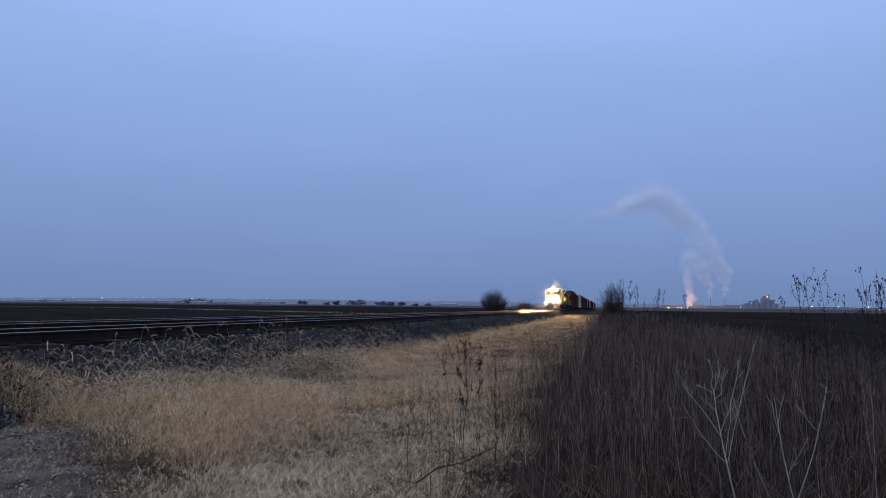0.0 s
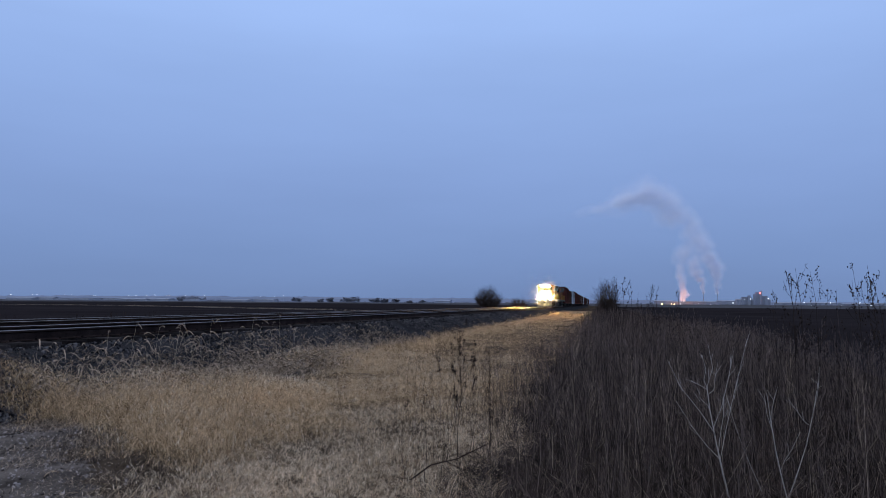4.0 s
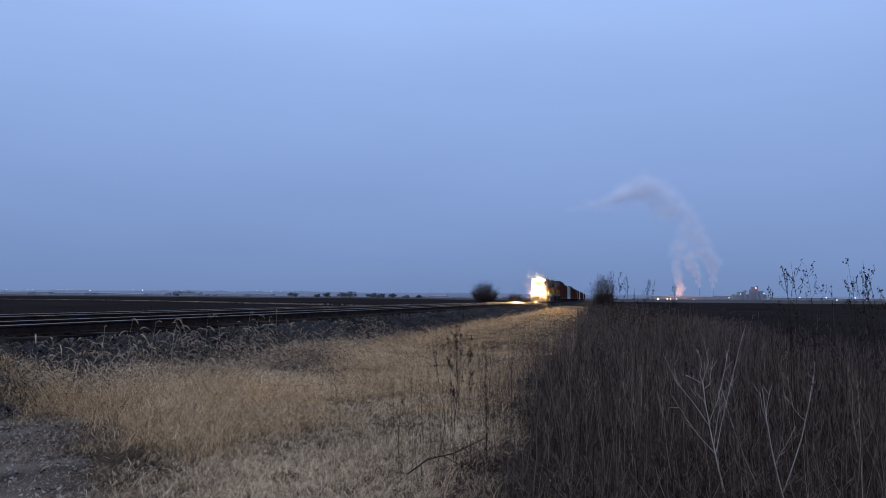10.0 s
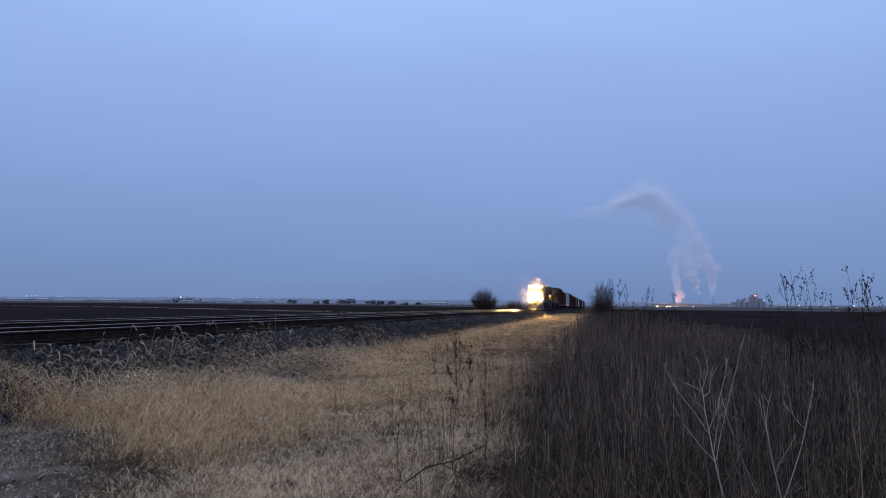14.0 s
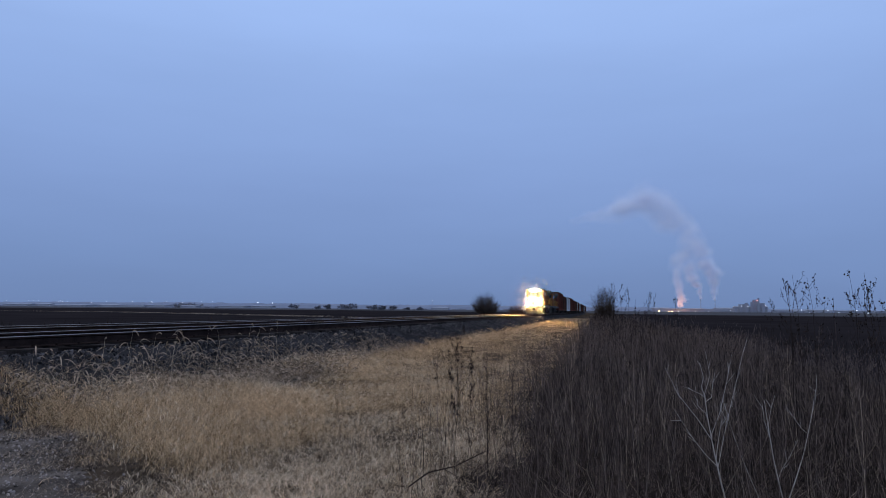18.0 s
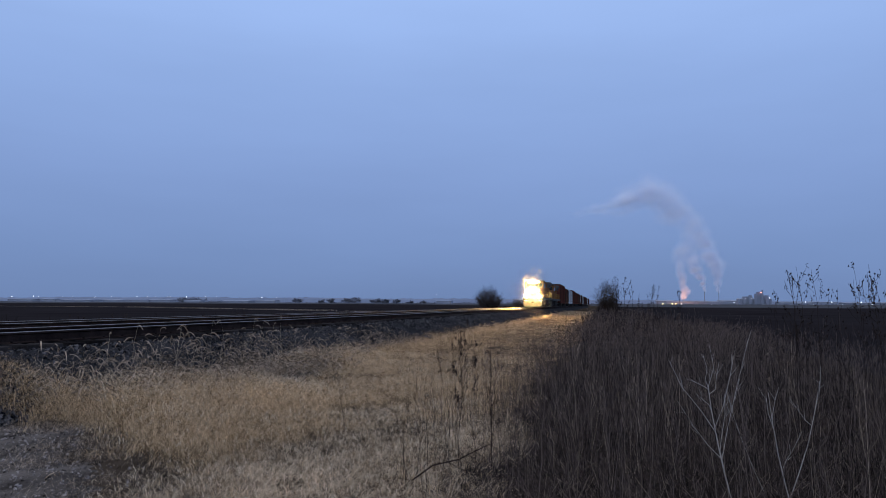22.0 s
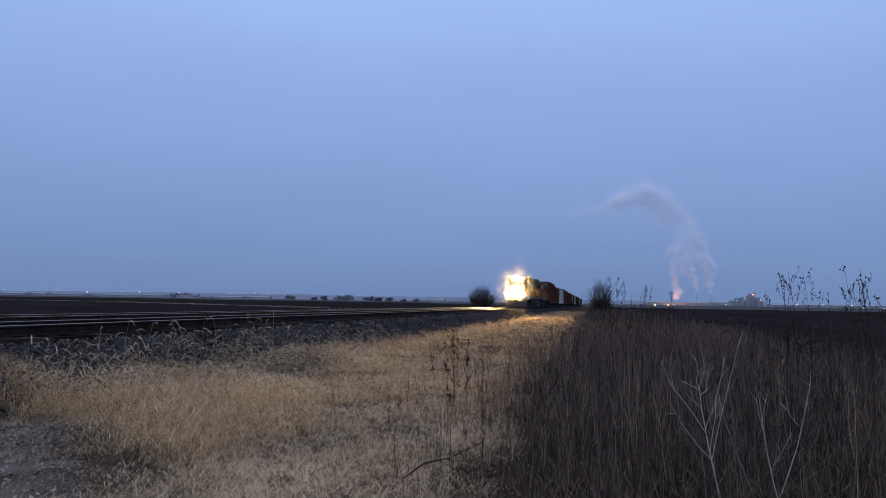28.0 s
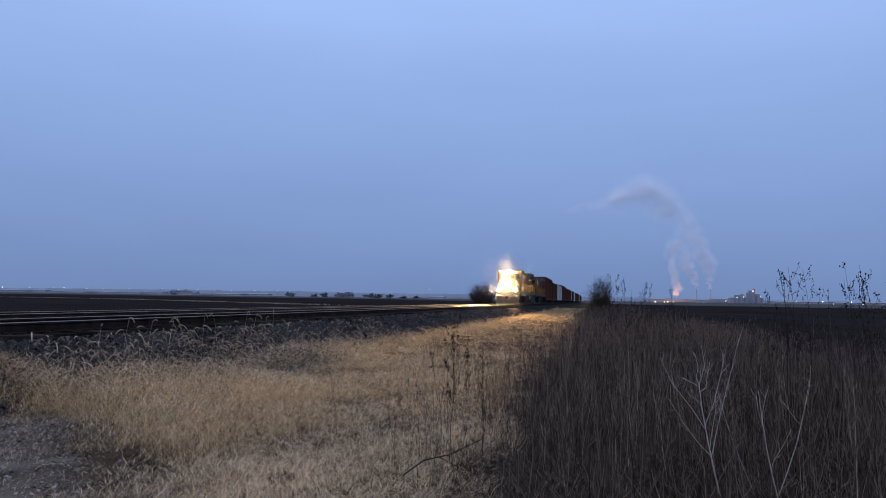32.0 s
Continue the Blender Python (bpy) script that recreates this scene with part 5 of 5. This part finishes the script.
def tall_weed(seed, x, y, tall, branches, pods, r0, label, group="tall seed weeds", reach=0.62):
    rs = np.random.RandomState(seed)
    t = thing("seed_weed", pose(x, y, ground_at(x, y) - 0.02, 0, 0, 0), label, "weed", group)
    each = []
    s, h = weed_variant(rs, tall, branches, pods, r0, reach, each)
    v, f = s.arrays()
    link("stalk", np_mesh("stalk", v, f, [M_DARKWEED]), t)
    for b in each:
        v, f = b.arrays()
        link("branch", np_mesh("branch", v, f, [M_DARKWEED]), t)
    if h.v:
        v, f = h.arrays()
        v0 = v.reshape(-1, 6, 3)
        c = v0.mean(1, keepdims=True)
        v = (c + (v0 - c) * (1.15 if tall > 1.6 else 1.1)).reshape(-1, 3)
        tagged(link("seed_head", np_mesh("seed_head", v, f, [M_DARKWEED]), t, "dark dry seed heads"), kind="stuff")
    return t


def make_tall_weeds():
    dark = "tall dead weed with dark seed heads above the verge"
    tall_weed(1, -1.31, 6.3, 1.34, 20, 9, 0.004, "slender dead weed with clustered brown seed heads", "weeds in the grass", 1.25)
    for k, (x, y, tall) in enumerate(((-1.55, 6.1, 0.85), (-1.05, 6.6, 1.12), (-0.9, 7.2, 1.1), (-1.2, 7.6, 0.95), (-1.75, 6.0, 0.72), (-0.98, 6.2, 0.8), (-2.6, 9.5, 0.9), (-2.9, 10.2, 0.75))):
        tall_weed(40 + k, x, y, tall, 5, 1, 0.0032, "slender dead weed among dry grass", "weeds in the grass")
    for k, (ratio, up, y, br, r) in enumerate(((.247, .037, 9.0, 9, .006), (.2565, .043, 8.6, 12, .008), (.264, .052, 9.0, 10, .006), (.2895, .047, 9.4, 9, .005), (.332, .060, 8.4, 8, .005), (.3575, .058, 8.0, 10, .006), (.366, .061, 8.6, 12, .006), (.3505, .040, 9.0, 8, .005), (.373, .040, 8.2, 9, .006), (.275, .028, 9.8, 6, .004), (.305, .02, 9.5, 5, .004), (.232, .02, 10.5, 6, .004), (.341, .03, 9.2, 6, .004), (.384, .055, 8.8, 9, .005))):
        tall_weed(60 + k, ratio * y, y, EYE + up * y, br + 6, 5, r * 0.75, dark)
    for k, (ratio, up, y) in enumerate(((.0265, .041, 15), (.036, .034, 14.5), (.0445, .031, 15), (.052, .026, 16), (.0705, .029, 15), (.077, .022, 16), (.1085, .024, 15), (.06, .018, 18), (.015, .03, 19), (.02, .022, 17))):
        tall_weed(90 + k, ratio * y, y, EYE + up * y, 13, 6, 0.005, dark)


def pale_shrub(x, y, tall, shoots, label, seed, lean=0.0, thick=1.0):
    """A dead bleached plant: a crooked main stem and long bare side shoots."""
    rs = np.random.RandomState(seed)
    t = thing("bleached_shrub", pose(x, y, ground_at(x, y) - 0.03), label, "dead shrub", "bleached dead plants")
    s = Strands()
    stem = [np.array([lean * (1 - k) ** 1.5, rs.normal(0, 0.01), tall * k]) for k in (0, 0.2, 0.4, 0.62, 0.8)]
    s.tube(stem, 0.0085 * thick, 0.0026 * thick)
    v, f = s.arrays()
    link("main_stem", np_mesh("main_stem", v, f, [M_WHITE]), t)
    for frac, angle, length in shoots:
        p = stem[0] + (np.array([0, 0, 0]))
        k = frac / 0.8 * (len(stem) - 1)
        i = min(int(k), len(stem) - 2)
        p = stem[i] + (stem[i + 1] - stem[i]) * (k - i)
        a = radians(angle)
        d = np.array([math.sin(a), rs.uniform(-0.25, 0.25), math.cos(a)])
        up = np.array([0, 0, 1.0])
        s = Strands()
        pts = [p, p + d * length * 0.3 + rs.normal(0, 0.012, 3), p + d * length * 0.65 + up * length * 0.03 + rs.normal(0, 0.014, 3), p + d * length + up * length * 0.1 + rs.normal(0, 0.02, 3)]
        s.tube(pts, 0.0034 * thick, 0.0012)
        for q in range(rs.randint(2, 5)):
            g = pts[2] + (pts[3] - pts[2]) * rs.uniform(-0.6, 0.9)
            s.tube([g, g + d * length * 0.08 + rs.normal(0, 0.03, 3) + up * 0.03], 0.0018, 0.0008)
        v, f = s.arrays()
        link("shoot", np_mesh("shoot", v, f, [M_WHITE]), t)


def fallen_twig():
    t = thing("fallen_branch", pose(-1.2, 5.35, 0.30), "dark thin fallen branch caught among the weeds", "branch")
    s = Strands()
    s.tube([(-0.27, -0.05, -0.13), (-0.12, 0, -0.02), (0.08, 0.03, 0.03), (0.33, 0.05, 0.16)], 0.007, 0.004)
    v, f = s.arrays()
    link("bough", np_mesh("bough", v, f, [M_DARKWEED]), t)
    for k, (a, b) in enumerate((((-0.27, -0.05, -0.13), (-0.40, -0.02, -0.13)), ((-0.17, -0.02, -0.06), (-0.16, -0.02, -0.24)), ((0.0, 0.02, 0.01), (0.12, 0.06, -0.06)), ((0.2, 0.04, 0.1), (0.3, 0.0, 0.06)))):
        s = Strands()
        s.tube([a, b], 0.004, 0.002)
        v, f = s.arrays()
        link("twig", np_mesh("twig", v, f, [M_DARKWEED]), t)


def far_side_growth():
    """Dark dead weeds on the far side of the tracks, and the pale grassy ditch that crosses the field behind them."""
    rs = np.random.RandomState(77)
    lib = [joined(*weed_variant(rs, rs.uniform(0.6, 1.0), rs.randint(2, 6), 0, 0.02)) for _ in range(8)]
    n = 1700
    x, y = np.random.uniform(-34, -20, n), 12 + 190 * np.random.uniform(0, 1, n) ** 1.3
    at = np.stack([x, y, land(x, y)], 1)
    v, f = scatter(lib, at, np.random.uniform(0, 6.28, n), np.random.uniform(0.5, 1.0, n), np.random.normal(0, 0.1, (n, 2)))
    tagged(new("far_weeds", np_mesh("far_weeds", v, f, [M_DARKWEED])), "dark dead weeds in the field beyond the tracks", "weeds", kind="stuff")
    n = 9000
    u = np.random.uniform(0, 1, n)
    x, y = -20 - 260 * u + np.random.normal(0, 2.5, n), 100 + 128 * np.clip(u * 1.6, 0, 1) ** 0.8 + np.random.normal(0, 2.5, n)
    at = np.stack([x, y, land(x, y)], 1)
    keep = np.random.uniform(0, 1, n) < 0.35 + 0.55 * np.sin(u * 60) * np.sin(u * 23 + 1)
    at = at[keep]
    n = len(at)
    v, f = blades(at, np.random.uniform(0.15, 0.38, n), np.random.uniform(0.08, 0.16, n), np.random.uniform(0, 0.3, n), np.random.uniform(0.3, 1.2, n))
    tagged(new("ditch_grass", np_mesh("ditch_grass", v, f, [M_FOX])), "pale dry grass along a ditch across the dark field", "grass", kind="stuff")


verge_grass()
far_side_growth()
make_foxtails()
weed_strip()
make_tall_weeds()
pale_shrub(0.815, 5.95, 1.12, ((0.47, -35, 0.64), (0.295, -41, 0.50), (0.60, -30, 0.17), (0.78, -66, 0.12), (0.68, 2, 0.42), (0.74, 30, 0.23), (0.50, 16, 0.62), (0.285, 15, 0.88), (0.34, 8, 0.42), (0.8, -5, 0.22)), "bleached branching dead plant among dark weeds", 71, 0.17)
pale_shrub(1.76, 6.2, 1.25, ((0.5, -38, 0.2), (0.62, 12, 0.28)), "bleached leaning dead stalk among dark weeds", 72, -0.3, 0.7)
pale_shrub(1.23, 5.8, 1.15, ((0.28, 24, 0.3), (0.42, -14, 0.4), (0.55, 10, 0.3)), "bleached leaning dead stalk among dark weeds", 73, 0.17, 0.65)
pale_shrub(1.0, 6.3, 1.05, ((0.45, -20, 0.3), (0.6, 14, 0.22)), "thin bleached stalk leaning among dark weeds", 74, 0.3, 0.35)
fallen_twig()
make_stones(PROF)


# ---------------------------------------------------------------- what moves
# seconds and metres from the viewer to the front of the train
FRONT = [
    (0, 133.77), (1, 132.62), (2, 131.53), (3, 130.50), (4, 129.50), (5, 128.52), (6, 127.54), (7, 126.55),
    (8, 125.54), (9, 124.50), (10, 123.41), (11, 122.27), (12, 121.07), (13, 119.80), (14, 118.46), (15, 117.05),
    (16, 115.55), (17, 113.96), (18, 112.30), (19, 110.55), (20, 108.71), (21, 106.79), (22, 104.79), (23, 102.72),
    (24, 100.57), (25, 98.37), (26, 96.10), (27, 93.79), (28, 91.44), (29, 89.06), (30, 86.67), (31, 84.27),
    (32, 81.88),
]


def motions():
    ts, ys = [a for a, b in FRONT], [b for a, b in FRONT]
    for car, back in TRAIN:
        walk(car, [(t, pose(TRACKS[0], y + back, RAIL_Z)) for t, y in FRONT])
    fine = [k * 0.25 for k in range(129)]
    for w, y0, r in WHEELSETS[:28]:
        walk(w, [(t, pose(0, y0, r, math.degrees((float(np.interp(t, ts, ys)) - ys[0]) / r))) for t in fine])
    for w, y0, r in WHEELSETS[28:]:
        w.matrix_local = pose(0, y0, r)
    for ob, at, drift in STEAM:
        walk(ob, [(t, pose(at[0] + drift[0] * (t - 16), at[1], at[2] + drift[1] * (t - 16))) for t in (0, 16, 32)])


motions()
